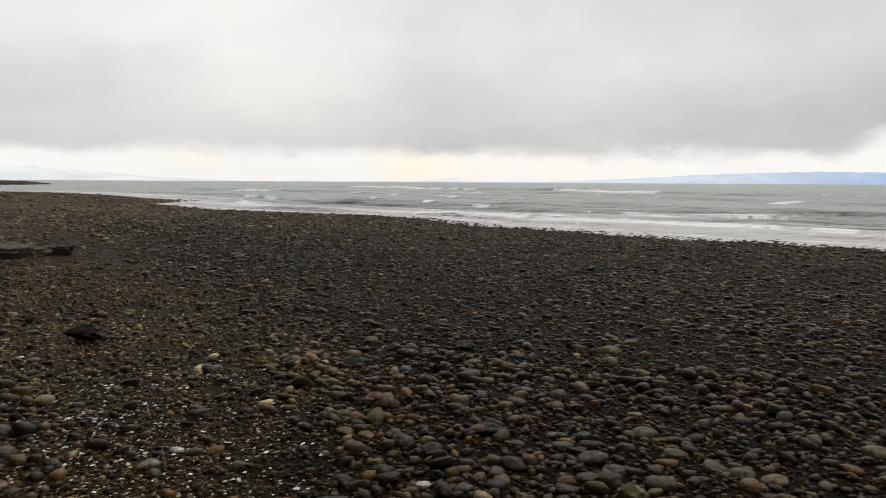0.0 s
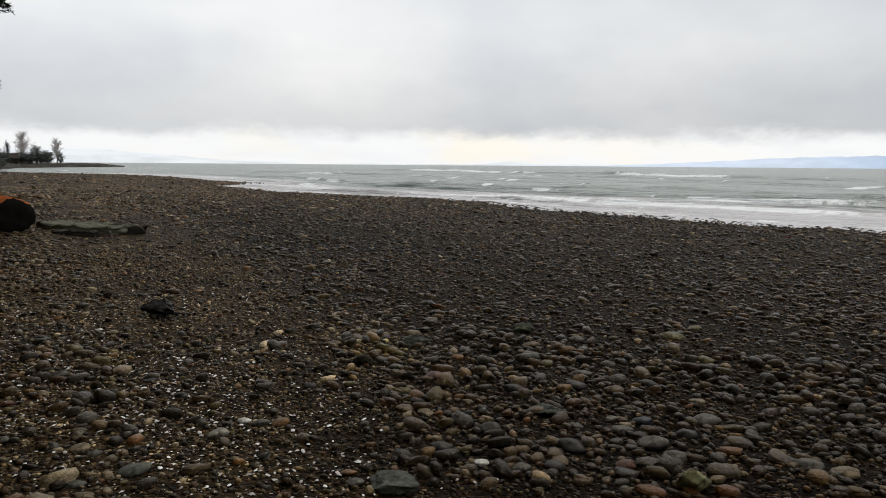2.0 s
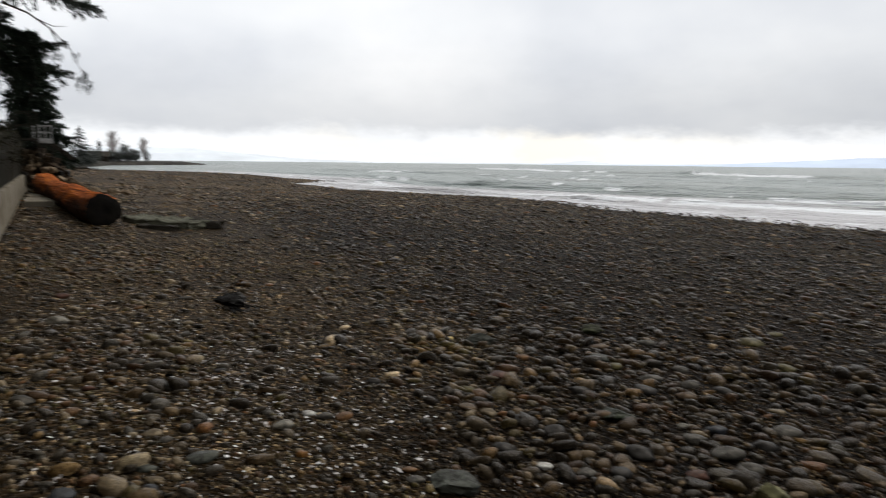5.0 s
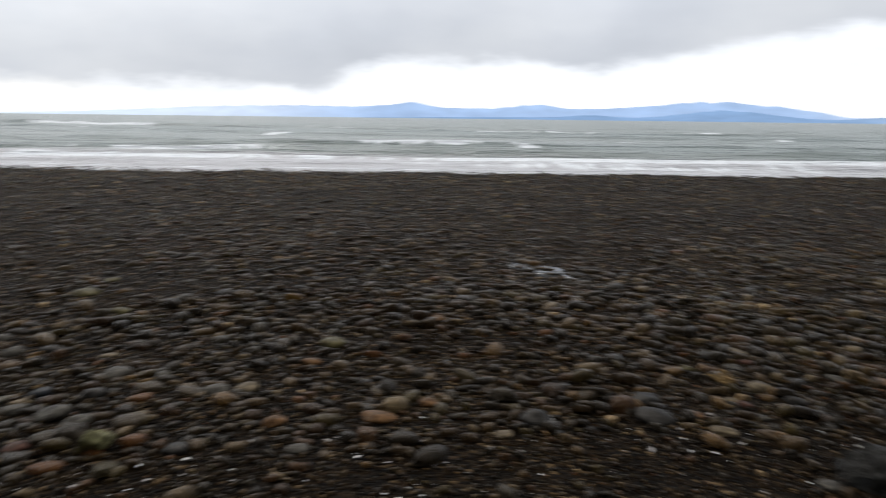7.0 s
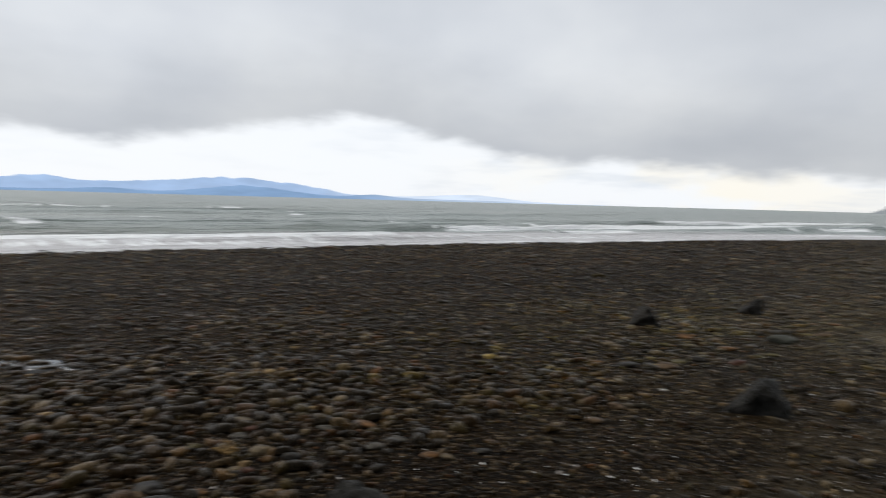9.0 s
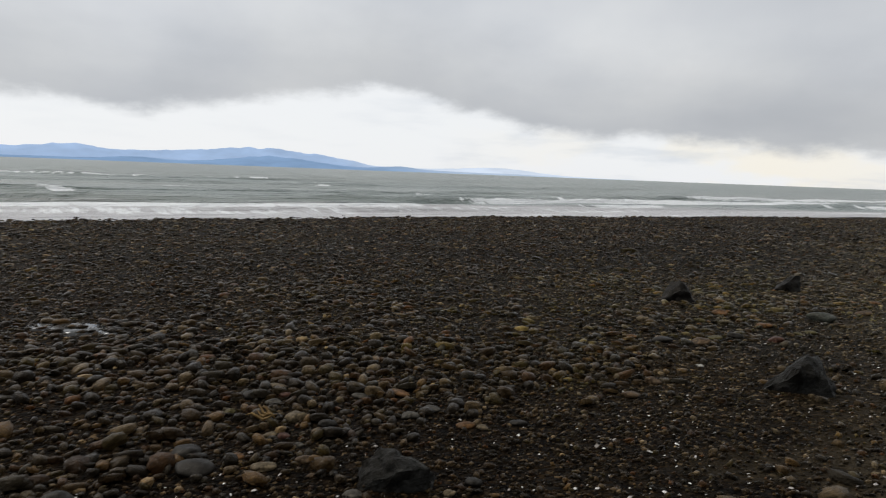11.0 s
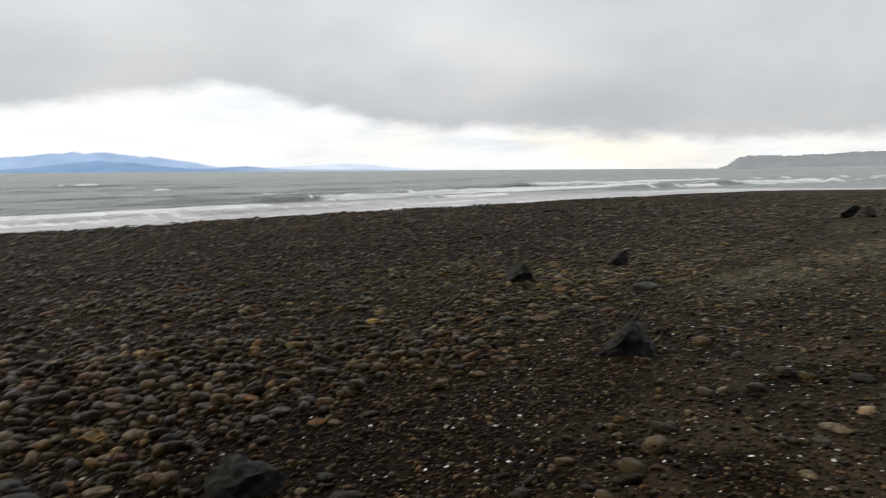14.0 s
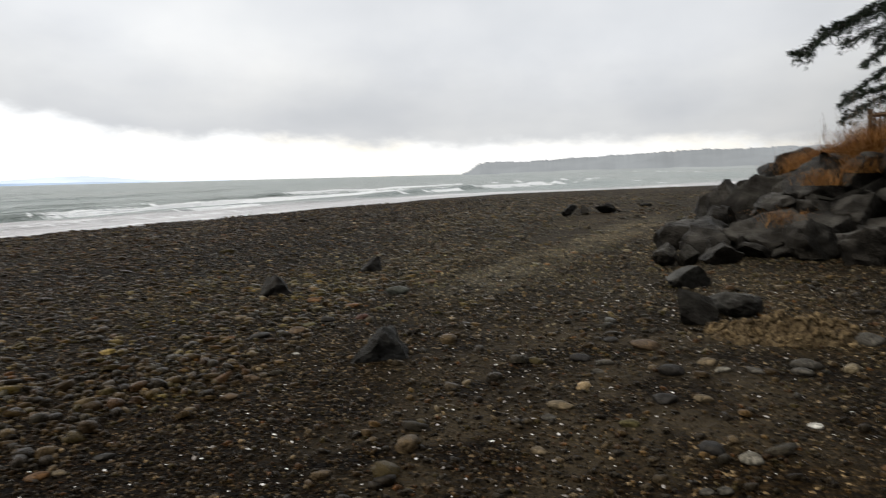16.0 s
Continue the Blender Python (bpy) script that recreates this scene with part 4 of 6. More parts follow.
RED, BROWN, DARK, PALE, GREENISH, BLUE = (0.062, 0.028, 0.019), (0.074, 0.048, 0.027), (0.017, 0.0155, 0.0138), (0.15, 0.135, 0.105), (0.050, 0.052, 0.042), (0.018, 0.020, 0.023)
# each list: place, breadth and tone
# the sandy gravel near the heaped rocks
FLAT_STONES = [
    (3.87, -0.32, 0.13, PALE), (3.96, -0.14, 0.17, DARK), (4.00, -0.24, 0.09, DARK), (4.48, 0.77, 0.18, TAN), (4.26, 0.80, 0.10, GREY), (4.23, 0.31, 0.13, YELLOW),
    (4.82, -0.09, 0.14, TAN), (4.75, -0.17, 0.14, PALE), (4.47, -0.69, 0.09, WHITE), (3.92, -0.95, 0.11, ORANGE), (3.30, 0.12, 0.10, PALE), (3.29, -0.04, 0.05, YELLOW),
    (3.48, -0.11, 0.07, GREY), (3.51, -0.19, 0.08, GREY), (3.42, -0.20, 0.07, GREY), (3.34, -0.51, 0.12, GREY), (3.87, 0.63, 0.05, ORANGE), (3.74, 0.74, 0.10, TAN),
    (5.70, -0.12, 0.16, TAN), (5.53, -0.23, 0.13, PALE), (5.40, 0.13, 0.21, DARK), (5.57, -0.45, 0.17, GREY), (5.77, -0.80, 0.23, GREY), (5.59, -0.76, 0.16, GREY),
    (6.62, -1.36, 0.26, GREY), (5.58, 0.63, 0.16, GREY), (5.65, 0.84, 0.18, DARK), (6.14, 0.36, 0.27, BROWN), (5.33, 0.65, 0.09, GREY), (5.69, -1.55, 0.13, GREY),
    (6.32, 0.68, 0.14, DARK), (4.73, 0.14, 0.18, DARK),
]
# the shingle below the sea wall
SHINGLE_STONES = [
    (-3.77, 2.11, 0.12, ORANGE), (-3.85, 2.02, 0.12, GREY), (-3.96, 1.97, 0.09, WHITE), (-3.86, 1.74, 0.14, PALE), (-3.70, 1.20, 0.18, GREENISH), (-4.20, 1.10, 0.12, TAN),
    (-4.07, 1.13, 0.09, GREY), (-5.14, 0.59, 0.16, GREY), (-3.74, 0.93, 0.11, GREENISH), (-3.58, 0.92, 0.09, TAN), (-3.48, 0.86, 0.09, BLUE), (-3.64, 0.52, 0.15, BLUE),
    (-5.22, 0.99, 0.10, RED), (-5.68, 1.26, 0.11, BROWN), (-7.46, 1.23, 0.23, PALE), (-6.95, 2.15, 0.08, WHITE), (-6.73, 2.19, 0.13, TAN), (-7.76, 2.04, 0.12, ORANGE),
    (-8.73, 1.50, 0.18, RED), (-4.67, 1.90, 0.11, DARK), (-4.23, 2.64, 0.11, DARK), (-8.09, 2.65, 0.16, GREY), (-7.35, 3.93, 0.14, BROWN), (-4.93, 1.42, 0.11, GREY),
    (-4.59, 0.82, 0.08, GREY), (-5.13, 1.87, 0.10, DARK), (-3.50, 1.65, 0.05, TAN), (-5.63, 1.42, 0.13, GREY), (-4.57, 0.58, 0.09, DARK),
]
# the cobble field
FIELD_STONES = [
    (-4.21, 3.45, 0.15, GREY), (-5.28, 4.10, 0.14, TAN), (-4.06, 4.01, 0.14, ORANGE), (-3.93, 4.86, 0.17, BROWN), (-3.46, 4.45, 0.13, YELLOW), (-3.67, 4.52, 0.17, GREENISH),
    (-3.12, 4.84, 0.14, GREY), (-3.43, 2.84, 0.14, BROWN), (-3.29, 2.89, 0.12, TAN), (-2.81, 3.45, 0.15, BROWN), (-2.83, 3.00, 0.15, DARK), (-3.06, 3.01, 0.09, GREY),
    (-2.84, 2.58, 0.15, DARK), (-3.72, 3.10, 0.11, YELLOW), (-2.69, 4.21, 0.15, BROWN), (-2.60, 4.58, 0.17, DARK), (-2.18, 4.47, 0.13, TAN), (-1.97, 4.13, 0.20, GREY),
    (-2.02, 3.51, 0.19, GREY), (-2.25, 3.57, 0.15, GREY), (-2.24, 3.80, 0.14, BLUE), (-2.41, 3.71, 0.09, PALE), (-2.32, 3.13, 0.19, DARK), (-2.54, 2.58, 0.09, WHITE),
    (-2.93, 1.98, 0.10, ORANGE), (-2.81, 1.93, 0.10, GREY), (-2.36, 2.70, 0.13, GREY), (-2.24, 2.84, 0.13, DARK),
]
# further out in the cobbles
OUTER_STONES = [
    (-1.85, 3.44, 0.15, GREY), (-2.94, 4.10, 0.18, DARK), (-3.21, 3.70, 0.16, DARK), (-3.09, 4.39, 0.19, GREY), (-3.23, 6.28, 0.24, YELLOW), (-3.27, 6.86, 0.16, YELLOW),
    (-2.64, 5.66, 0.17, YELLOW), (-2.83, 4.49, 0.15, GREY), (-3.78, 5.38, 0.16, GREY), (-5.14, 3.53, 0.16, BROWN), (-5.06, 3.50, 0.08, WHITE), (-3.81, 3.47, 0.18, RED),
    (-1.95, 3.81, 0.14, DARK),
]
# the edge of the cobbles
EDGE_STONES = [
    (1.47, 3.39, 0.14, TAN), (1.69, 3.36, 0.12, BROWN), (1.39, 3.62, 0.12, ORANGE), (1.70, 2.84, 0.12, GREY), (2.11, 2.61, 0.07, TAN), (2.29, 2.64, 0.10, DARK),
    (2.19, 2.40, 0.12, DARK), (1.64, 3.17, 0.06, BROWN), (1.75, 3.58, 0.08, GREY), (2.04, 3.78, 0.13, DARK), (1.93, 3.98, 0.15, TAN), (1.93, 4.36, 0.13, GREY),
    (2.74, 4.03, 0.17, ORANGE), (2.76, 3.30, 0.13, ORANGE), (2.84, 3.23, 0.08, TAN), (2.76, 3.66, 0.13, GREY), (3.08, 3.16, 0.13, DARK), (2.56, 3.63, 0.15, GREY),
    (1.63, 4.37, 0.08, YELLOW), (2.06, 4.47, 0.10, RED), (2.09, 4.68, 0.13, TAN), (2.47, 4.12, 0.12, GREY), (1.68, 3.82, 0.10, TAN), (1.74, 3.76, 0.09, RED),
    (1.86, 4.59, 0.14, DARK), (2.12, 2.31, 0.05, ORANGE), (2.08, 3.25, 0.03, WHITE),
]
# by the dark boulders
FAR_STONES = [
    (5.36, 3.33, 0.07, WHITE), (6.14, 3.83, 0.20, BROWN), (6.47, 3.88, 0.15, YELLOW), (6.78, 4.35, 0.14, YELLOW), (7.59, 3.96, 0.19, ORANGE), (7.67, 3.50, 0.14, YELLOW),
    (6.79, 3.85, 0.19, DARK), (7.00, 3.52, 0.17, RED), (8.52, 3.77, 0.34, GREENISH), (4.64, 3.28, 0.14, BROWN), (6.81, 5.08, 0.10, ORANGE), (5.91, 4.11, 0.22, DARK),
    (7.22, 4.54, 0.15, YELLOW), (7.86, 4.68, 0.22, ORANGE), (10.59, 3.99, 0.15, ORANGE), (5.77, 4.37, 0.12, ORANGE), (6.66, 4.91, 0.16, TAN), (9.47, 3.69, 0.21, BROWN),
    (7.50, 3.54, 0.11, YELLOW), (4.21, 3.16, 0.15, BROWN),
]
# the middle of the beach
MIDDLE_STONES = [
    (-3.51, 4.47, 0.19, YELLOW), (-0.85, 3.46, 0.14, ORANGE), (-0.66, 3.14, 0.13, GREY), (-0.31, 3.52, 0.21, ORANGE), (-0.05, 3.74, 0.11, ORANGE), (0.33, 3.31, 0.10, TAN),
    (-0.82, 4.40, 0.13, ORANGE), (-1.23, 3.13, 0.15, DARK), (-1.98, 3.12, 0.13, RED), (-0.75, 4.81, 0.19, YELLOW), (0.00, 5.47, 0.14, ORANGE), (-2.87, 3.03, 0.20, DARK),
    (-2.36, 3.19, 0.19, GREENISH), (-1.12, 3.93, 0.16, TAN), (-1.28, 3.88, 0.16, GREY), (0.52, 3.48, 0.19, DARK), (1.19, 3.80, 0.18, DARK), (1.16, 3.56, 0.22, DARK),
]
STONE_WORDS = {ORANGE: "rusty orange rounded stone", TAN: "tan rounded stone", YELLOW: "yellowish rounded stone", GREY: "smooth grey stone", WHITE: "small white stone", RED: "dark reddish stone",
               BROWN: "brown rounded stone", DARK: "dark wet stone", PALE: "pale buff stone", GREENISH: "grey-green flat stone", BLUE: "blue-black smooth stone"}
SET_STONES, seed = [], 0
for row, where in ((FLAT_STONES, "lying on dark sandy gravel"), (SHINGLE_STONES, "on shelly shingle near the wall"), (FIELD_STONES, "among wet cobbles"), (OUTER_STONES, "among dark wet cobbles"), (EDGE_STONES, "where cobbles meet fine gravel"), (FAR_STONES, "beside dark boulders"), (MIDDLE_STONES, "on the cobble bank")):
    for x, y, d, tone in row:
        seed += 1
        if any(math.hypot(x - u, y - v) < 0.42 * (d + w) for u, v, w in SET_STONES):
            continue
        SET_STONES.append((x, y, d))
        rng = random.Random(seed)
        long = rng.uniform(1.1, 1.5)
        round_stone(x, y, d * 0.95 / long, tone, STONE_WORDS[tone] + " " + where, rng.uniform(0.42, 0.62), long, rng.uniform(-30, 30) - math.degrees(math.atan2(x, y)), seed)


# ---- the great orange log and the slabs beside it ----
def log_thing():
    thing = tagged(new("driftwood_log"), "huge rotten orange driftwood log with a dark shaded end", "log")
    a, c = Vector((-18.4, 4.28, 0)), Vector((-33.3, 5.62, 0))
    n, sides = 70, 36
    verts = []
    for i in range(n):
        q = i / (n - 1)
        p = a.lerp(c, q)
        r = (0.425 - 0.01 * q + 0.10 * max(0.0, q - 0.75) / 0.25) * (1 + 0.07 * noise.noise(Vector((q * 9, 0, 0))))
        zc = float(land(p.x, p.y)) + r * 0.86
        for k in range(sides):
            w = 2 * math.pi * k / sides
            ring = r * (1 + 0.10 * noise.noise(Vector((q * 3, math.cos(w) * 1.6, math.sin(w) * 1.6))) - 0.16 * abs(noise.noise(Vector((q * 5, math.cos(w) * 3.2, math.sin(w) * 3.2)))) + 0.08 * noise.noise(Vector((q * 22, math.cos(w) * 6, math.sin(w) * 6))))
            verts.append((p.x - a.x, p.y - a.y + ring * math.cos(w), zc + ring * math.sin(w)))
    faces = []
    for i in range(n - 1):
        for k in range(sides):
            q, r = i * sides + k, i * sides + (k + 1) % sides
            faces += [(q, q + sides, r + sides), (q, r + sides, r)]
    thing.matrix_world = pose(a.x, a.y, 0)
    child("trunk", array_mesh("trunk", verts, faces, M_LOG), thing)
    for name, i, shift in (("cut_end", 0, 0.06), ("far_end", n - 1, -0.06)):
        ring = verts[i * sides:(i + 1) * sides]
        mid = np.mean(ring, axis=0)
        vs = list(ring)
        for share, push in ((0.86, 0.5), (0.5, 1.0), (0.2, 0.7)):
            vs += [tuple(mid + (np.array(v) - mid) * share * (1 + 0.06 * math.sin(7 * j)) + np.array((shift * push, 0, 0))) for j, v in enumerate(ring)]
        vs.append(tuple(mid + np.array((shift * 0.4, 0, 0))))
        fs = []
        for lvl in range(3):
            for k in range(sides):
                q, r = lvl * sides + k, lvl * sides + (k + 1) % sides
                fs += [(q, r, r + sides), (q, r + sides, q + sides)]
        fs += [(3 * sides + k, 3 * sides + (k + 1) % sides, 4 * sides) for k in range(sides)]
        if i:
            fs = [f[::-1] for f in fs]
        child(name, array_mesh(name, vs, fs, M_LOGEND), thing, "cut end with its shade painted black")
    return thing


log_thing()


def plank_mesh(name, seed, size, mat):
    rng = random.Random(seed)
    bm = bmesh.new()
    add_box(bm, (-0.5, -0.5, 0), (0.5, 0.5, 1))
    bmesh.ops.subdivide_edges(bm, edges=bm.edges[:], cuts=13, use_grid_fill=True)
    for v in bm.verts:
        p = Vector((v.co.x * size[0], v.co.y * size[1], v.co.z * size[2]))
        taper = 1 - 0.5 * abs(v.co.x) ** 2
        p.y *= taper * (1 + 0.3 * noise.noise(Vector((p.x * 1.6, seed, 0))) + 0.22 * noise.noise(Vector((p.x * 6, seed, 2))))
        p.x += 0.16 * noise.noise(Vector((p.y * 5, p.z * 9, seed)))
        p.z *= 1 + 0.5 * noise.noise(Vector((p.x * 2, p.y * 4, seed)))
        v.co = p
    bmesh.ops.bevel(bm, geom=[e for e in bm.edges if len(e.link_faces) == 2 and e.calc_face_angle(0) > 1.0], offset=0.03, segments=2, affect="EDGES")
    return bm_mesh(name, bm, mat, True)


for name, x, y, size, turn, label in (("driftwood_slab", -18.2, 5.75, (2.9, 0.95, 0.17), 15, "flat weathered driftwood slab with greenish top"),
                                      ("driftwood_slab", -17.0, 5.15, (1.1, 0.3, 0.12), 25, "small weathered driftwood plank beside a slab"),
                                      ("driftwood_slab", -17.1, 6.2, (1.0, 0.35, 0.2), 40, "broken dark end of a driftwood slab")):
    ob = new(name, plank_mesh(name, int(abs(x) * 10), size, wood_material("mossy_driftwood", (0.030, 0.029, 0.019), (0.16, 0.155, 0.108), (1, 5, 5), 0.85) if x > -18.5 and size[0] > 2 else M_DARKTIMBER))
    ob.matrix_world = pose(x, y, float(land(x, y)) - 0.02, 0, 0, turn)
    tagged(ob, label, "driftwood")
for k, (x, y) in enumerate(((-27.0, 4.35), (-30.5, 5.0))):
    bm = add_box(bmesh.new(), (-1.5, -0.45, -0.1), (1.5, 0.45, 0.16), 0.03)
    ob = new("concrete_slab", bm_mesh("concrete_slab", bm, M_FOOTING))
    ob.matrix_world = pose(x, y, float(land(x, y)), 0, 0, -9)
    tagged(ob, "pale broken concrete slab at the foot of the wall", "slab")

# ---- lookout deck on the rocks beyond the wall ----
deck = tagged(new("lookout_deck"), "small pale timber deck with a railing above heaped rocks", "deck")
DX, DY, DZ = -38.0, 6.0, 2.25
deck.matrix_world = pose(DX, DY, DZ, 0, 0, 0)
part("floor", add_box(bmesh.new(), (-0.8, 0.16, 0.0), (0.8, 0.74, 0.22), 0.01), M_GREYWOOD, deck, "pale boarded landing")
part("upper_floor", add_box(bmesh.new(), (-0.8, -0.75, 0.1), (0.8, 0.15, 0.2), 0.01), M_DARKTIMBER, deck)
for x in (-0.75, 0.75):
    for y in (0.2, 0.7):
        part("post", add_box(bmesh.new(), (x - 0.024, y - 0.024, 0.224), (x + 0.024, y + 0.024, 0.86), 0.006), M_GREYWOOD, deck)
        part("support", add_box(bmesh.new(), (x - 0.05, y - 0.05, -0.9), (x + 0.05, y + 0.05, -0.004), 0.006), M_DARKTIMBER, deck)
    for y in (-0.7, 0.1):
        part("post", add_box(bmesh.new(), (x - 0.025, y - 0.025, 0.204), (x + 0.025, y + 0.025, 1.42), 0.006), M_DARKTIMBER, deck)
for z in (0.5, 0.8):
    for x in (-0.75, 0.75):
        part("rail", add_box(bmesh.new(), (x - 0.018, 0.12, z), (x + 0.018, 0.72, z + 0.03), 0.006), M_GREYWOOD, deck)
    part("rail", add_box(bmesh.new(), (-0.71, 0.68, z), (0.71, 0.715, z + 0.03), 0.006), M_GREYWOOD, deck)
for z in (0.8, 1.40):
    for x in (-0.75, 0.75):
        part("rail", add_box(bmesh.new(), (x - 0.018, -0.72, z), (x + 0.018, 0.09, z + 0.035), 0.006), M_DARKTIMBER, deck)
stair = tagged(new("beach_stair"), "short narrow timber stair leading down from the deck", "stairs")
stair.matrix_world = pose(DX + 0.2, DY + 0.78, 0, 0, 0, 90)
for y in (-0.42, 0.38):
    m = Matrix.Translation((0, y, 2.3)) @ pose(0, 0, 0, 0, 38, 0)
    part("stringer", add_box(bmesh.new(), (0, 0, -0.12), (1.2, 0.04, 0.0), 0.004, m), M_DARKTIMBER, stair)
for k in range(4):
    part("tread", add_box(bmesh.new(), (0.21 * k, -0.36, 2.18 - 0.17 * k), (0.21 * k + 0.24, 0.37, 2.21 - 0.17 * k), 0.004), M_DARKTIMBER, stair)
# the second colour paints skylight on the rubble's tops
M_RUBBLE = plain_stone("brown_rubble", (0.22, 0.155, 0.095), 10.0, 0.85, (0.32, 0.25, 0.165), 1.6, 0.9)
rock("earth_bank", -38.7, 5.6, (4.6, 4.4, 2.25), plain_stone("brown_earth", (0.07, 0.048, 0.03), 6.0, 0.9, None, 1.6, 1.0), 209, 0, sink=0.05, label="eroded brown earth bank below the deck", rough=0.3, cuts=4, peak=0.2)
rng = random.Random(5)
for k in range(90):
    x, y = rng.uniform(-39.0, -36.0), rng.uniform(5.2, 8.0)
    top = 2.1 * math.sqrt(max(0.0, 1 - ((x + 38.7) / 2.4) ** 2 - ((y - 5.6) / 2.2) ** 2))
    s = rng.uniform(0.16, 0.5)
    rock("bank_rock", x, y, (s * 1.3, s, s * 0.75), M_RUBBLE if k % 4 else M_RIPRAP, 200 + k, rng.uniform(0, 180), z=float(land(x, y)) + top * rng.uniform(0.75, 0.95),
         level=2, cuts=10, rough=0.2, sink=0.3, label="brown rock heaped below the deck", group="rocks heaped below the deck", tilt=rng.uniform(-25, 25))
for k in range(46):
    y = 6.9 + 2.6 * rng.random() ** 1.3
    x = rng.uniform(-38.4, -35.2) + 0.3 * (y - 6.9)
    s = rng.uniform(0.18, 0.5)
    rock("bank_rock", x, y, (s * 1.4, s, s * 0.8), M_RUBBLE, 300 + k, rng.uniform(0, 180), z=float(land(x, y)) + 0.75 * max(0.0, 1 - (y - 6.6) / 1.7),
         level=2, cuts=10, rough=0.2, sink=0.3, label="brown rock heaped below the deck", group="rocks heaped below the deck", tilt=rng.uniform(-25, 25))
flag = tagged(new("flag"), "faded striped flag hanging from a slanting pole", "flag")
flag.matrix_world = pose(-29.8, 3.22, 2.05)
child("pole", Soup().add(*tube([(0, -0.1, 0), (0.0, -0.02, 1.2), (0.0, 0.04, 2.3)], [0.022, 0.02, 0.015], 6)).mesh("pole", M_GREYWOOD), flag)
M_FLAG, t, b = material("striped_cloth")
wave = node(t, "ShaderNodeSeparateXYZ", Vector=coords(t)).outputs[1]
band = calc(t, "FRACT", calc(t, "MULTIPLY", wave, 11.0))
wire(t, mix(t, step(t, band, 0.45, 0.55), (0.55, 0.52, 0.50), (0.26, 0.08, 0.07)), b.inputs["Base Color"])
b.inputs["Roughness"].default_value = 0.9
bm = bmesh.new()
grid = [[bm.verts.new((0.05 * math.sin(9 * u + 3 * v), 0.05 + (0.36 - 0.1 * v) * u + 0.12 * v, 2.25 - 0.75 * v - 0.12 * u)) for u in np.linspace(0, 1, 9)] for v in np.linspace(0, 1, 9)]
for i in range(8):
    for j in range(8):
        bm.faces.new((grid[i][j], grid[i][j + 1], grid[i + 1][j + 1], grid[i + 1][j]))
bmesh.ops.solidify(bm, geom=bm.faces[:], thickness=0.004)
part("cloth", bm, M_FLAG, flag, "faded red and white stripes", True)


# ---- trees ----
def needle_spray(rng, soup, base, along, length, droop):
    """One flattened fir spray: a thin twig body with short side fingers."""
    side = along.cross(Vector((0, 0, 1)))
    side = side.normalized() if side.length > 1e-3 else Vector((1, 0, 0))
    up = side.cross(along).normalized()
    verts, faces = [], []
    for k in range(4):
        q = k / 4
        root = base + along * length * q - Vector((0, 0, droop * q * q * length))
        for sgn in (-1, 1):
            w = length * (0.44 - 0.25 * q) * rng.uniform(0.7, 1.2)
            tip = root + (side * sgn * 0.8 + along * 0.75) * w - Vector((0, 0, droop * w * 0.6))
            n = len(verts)
            thick = up * length * 0.05
            mid = root.lerp(tip, 0.45)
            verts += [root, mid + side * 0.0 + along * w * 0.25 + thick * 0.3, tip, mid - along * w * 0.25 - thick]
            faces += [(n, n + 1, n + 3), (n + 1, n + 2, n + 3)]
    soup.add([tuple(v) for v in verts], faces)


def bough(rng, gen, wood, leaf, root, out, reach, sag, rise, thick, pad, tuft, gap):
    """One fir bough: a sagging limb with flat pads of side twigs, each twig set with tufts of needles."""
    up, side = Vector((0, 0, 1)), out.cross(Vector((0, 0, 1))).normalized()
    bow, phase = rng.uniform(-0.25, 0.25), rng.uniform(0, 50)

    def on(s):
        return root + out * reach * s + side * bow * reach * s * s + up * reach * (rise * s * s - sag * s + 0.03 * math.sin(9 * s + bow * 20))
    wood.add(*tube([on(k / 6) for k in range(7)], [thick * (1 - 0.9 * k / 6) for k in range(7)], 5, False))
    spots, ways = [], []
    twigs = max(7, int(reach / gap * 1.5))
    for j in range(twigs):
        s = 0.2 + 0.8 * (j + rng.random()) / twigs
        base, sgn = on(s), (-1) ** j
        length = pad * (1.1 - 0.65 * s) * rng.uniform(0.35, 1.25) * min(1.0, 0.4 + 2.2 * s) * max(0.15, 0.75 + 1.1 * noise.noise(Vector((s * reach * 1.7, phase, 0))))
        way = (out * rng.uniform(0.1, 1.0) + side * sgn * rng.uniform(0.3, 1.1) + up * rng.uniform(-1.1, 0.3)).normalized()
        if j % 3 == 0:
            wood.add(*tube([base, base + way * length * 0.9 - up * 0.2 * length], [thick * 0.16, thick * 0.05], 3, False))
        n = max(3, int(length / gap))
        for i in range(n):
            u = (i + rng.random()) / n
            spots.append(base + way * length * u - up * 0.32 * length * u * u)
            ways.append(way)
    spots, ways = np.array(spots), np.array(ways)
    for _ in range(8):
        d = ways + gen.normal(0, 1, spots.shape) * (0.42, 0.42, 0.34)
        at = spots + gen.normal(0, 0.035, spots.shape) - ways * gen.uniform(0, gap, len(spots))[:, None]
        d /= np.linalg.norm(d, axis=1)[:, None]
        across = np.cross(d, gen.normal(0, 1, spots.shape))
        across /= np.linalg.norm(across, axis=1)[:, None] + 1e-6
        size = tuft * gen.uniform(0.55, 1.25, len(spots))[:, None]
        tri = np.stack([at - across * size * 0.13, at + across * size * 0.13, at + d * size], 1)
        leaf.add(tri.reshape(-1, 3), np.arange(len(spots) * 3).reshape(-1, 3))


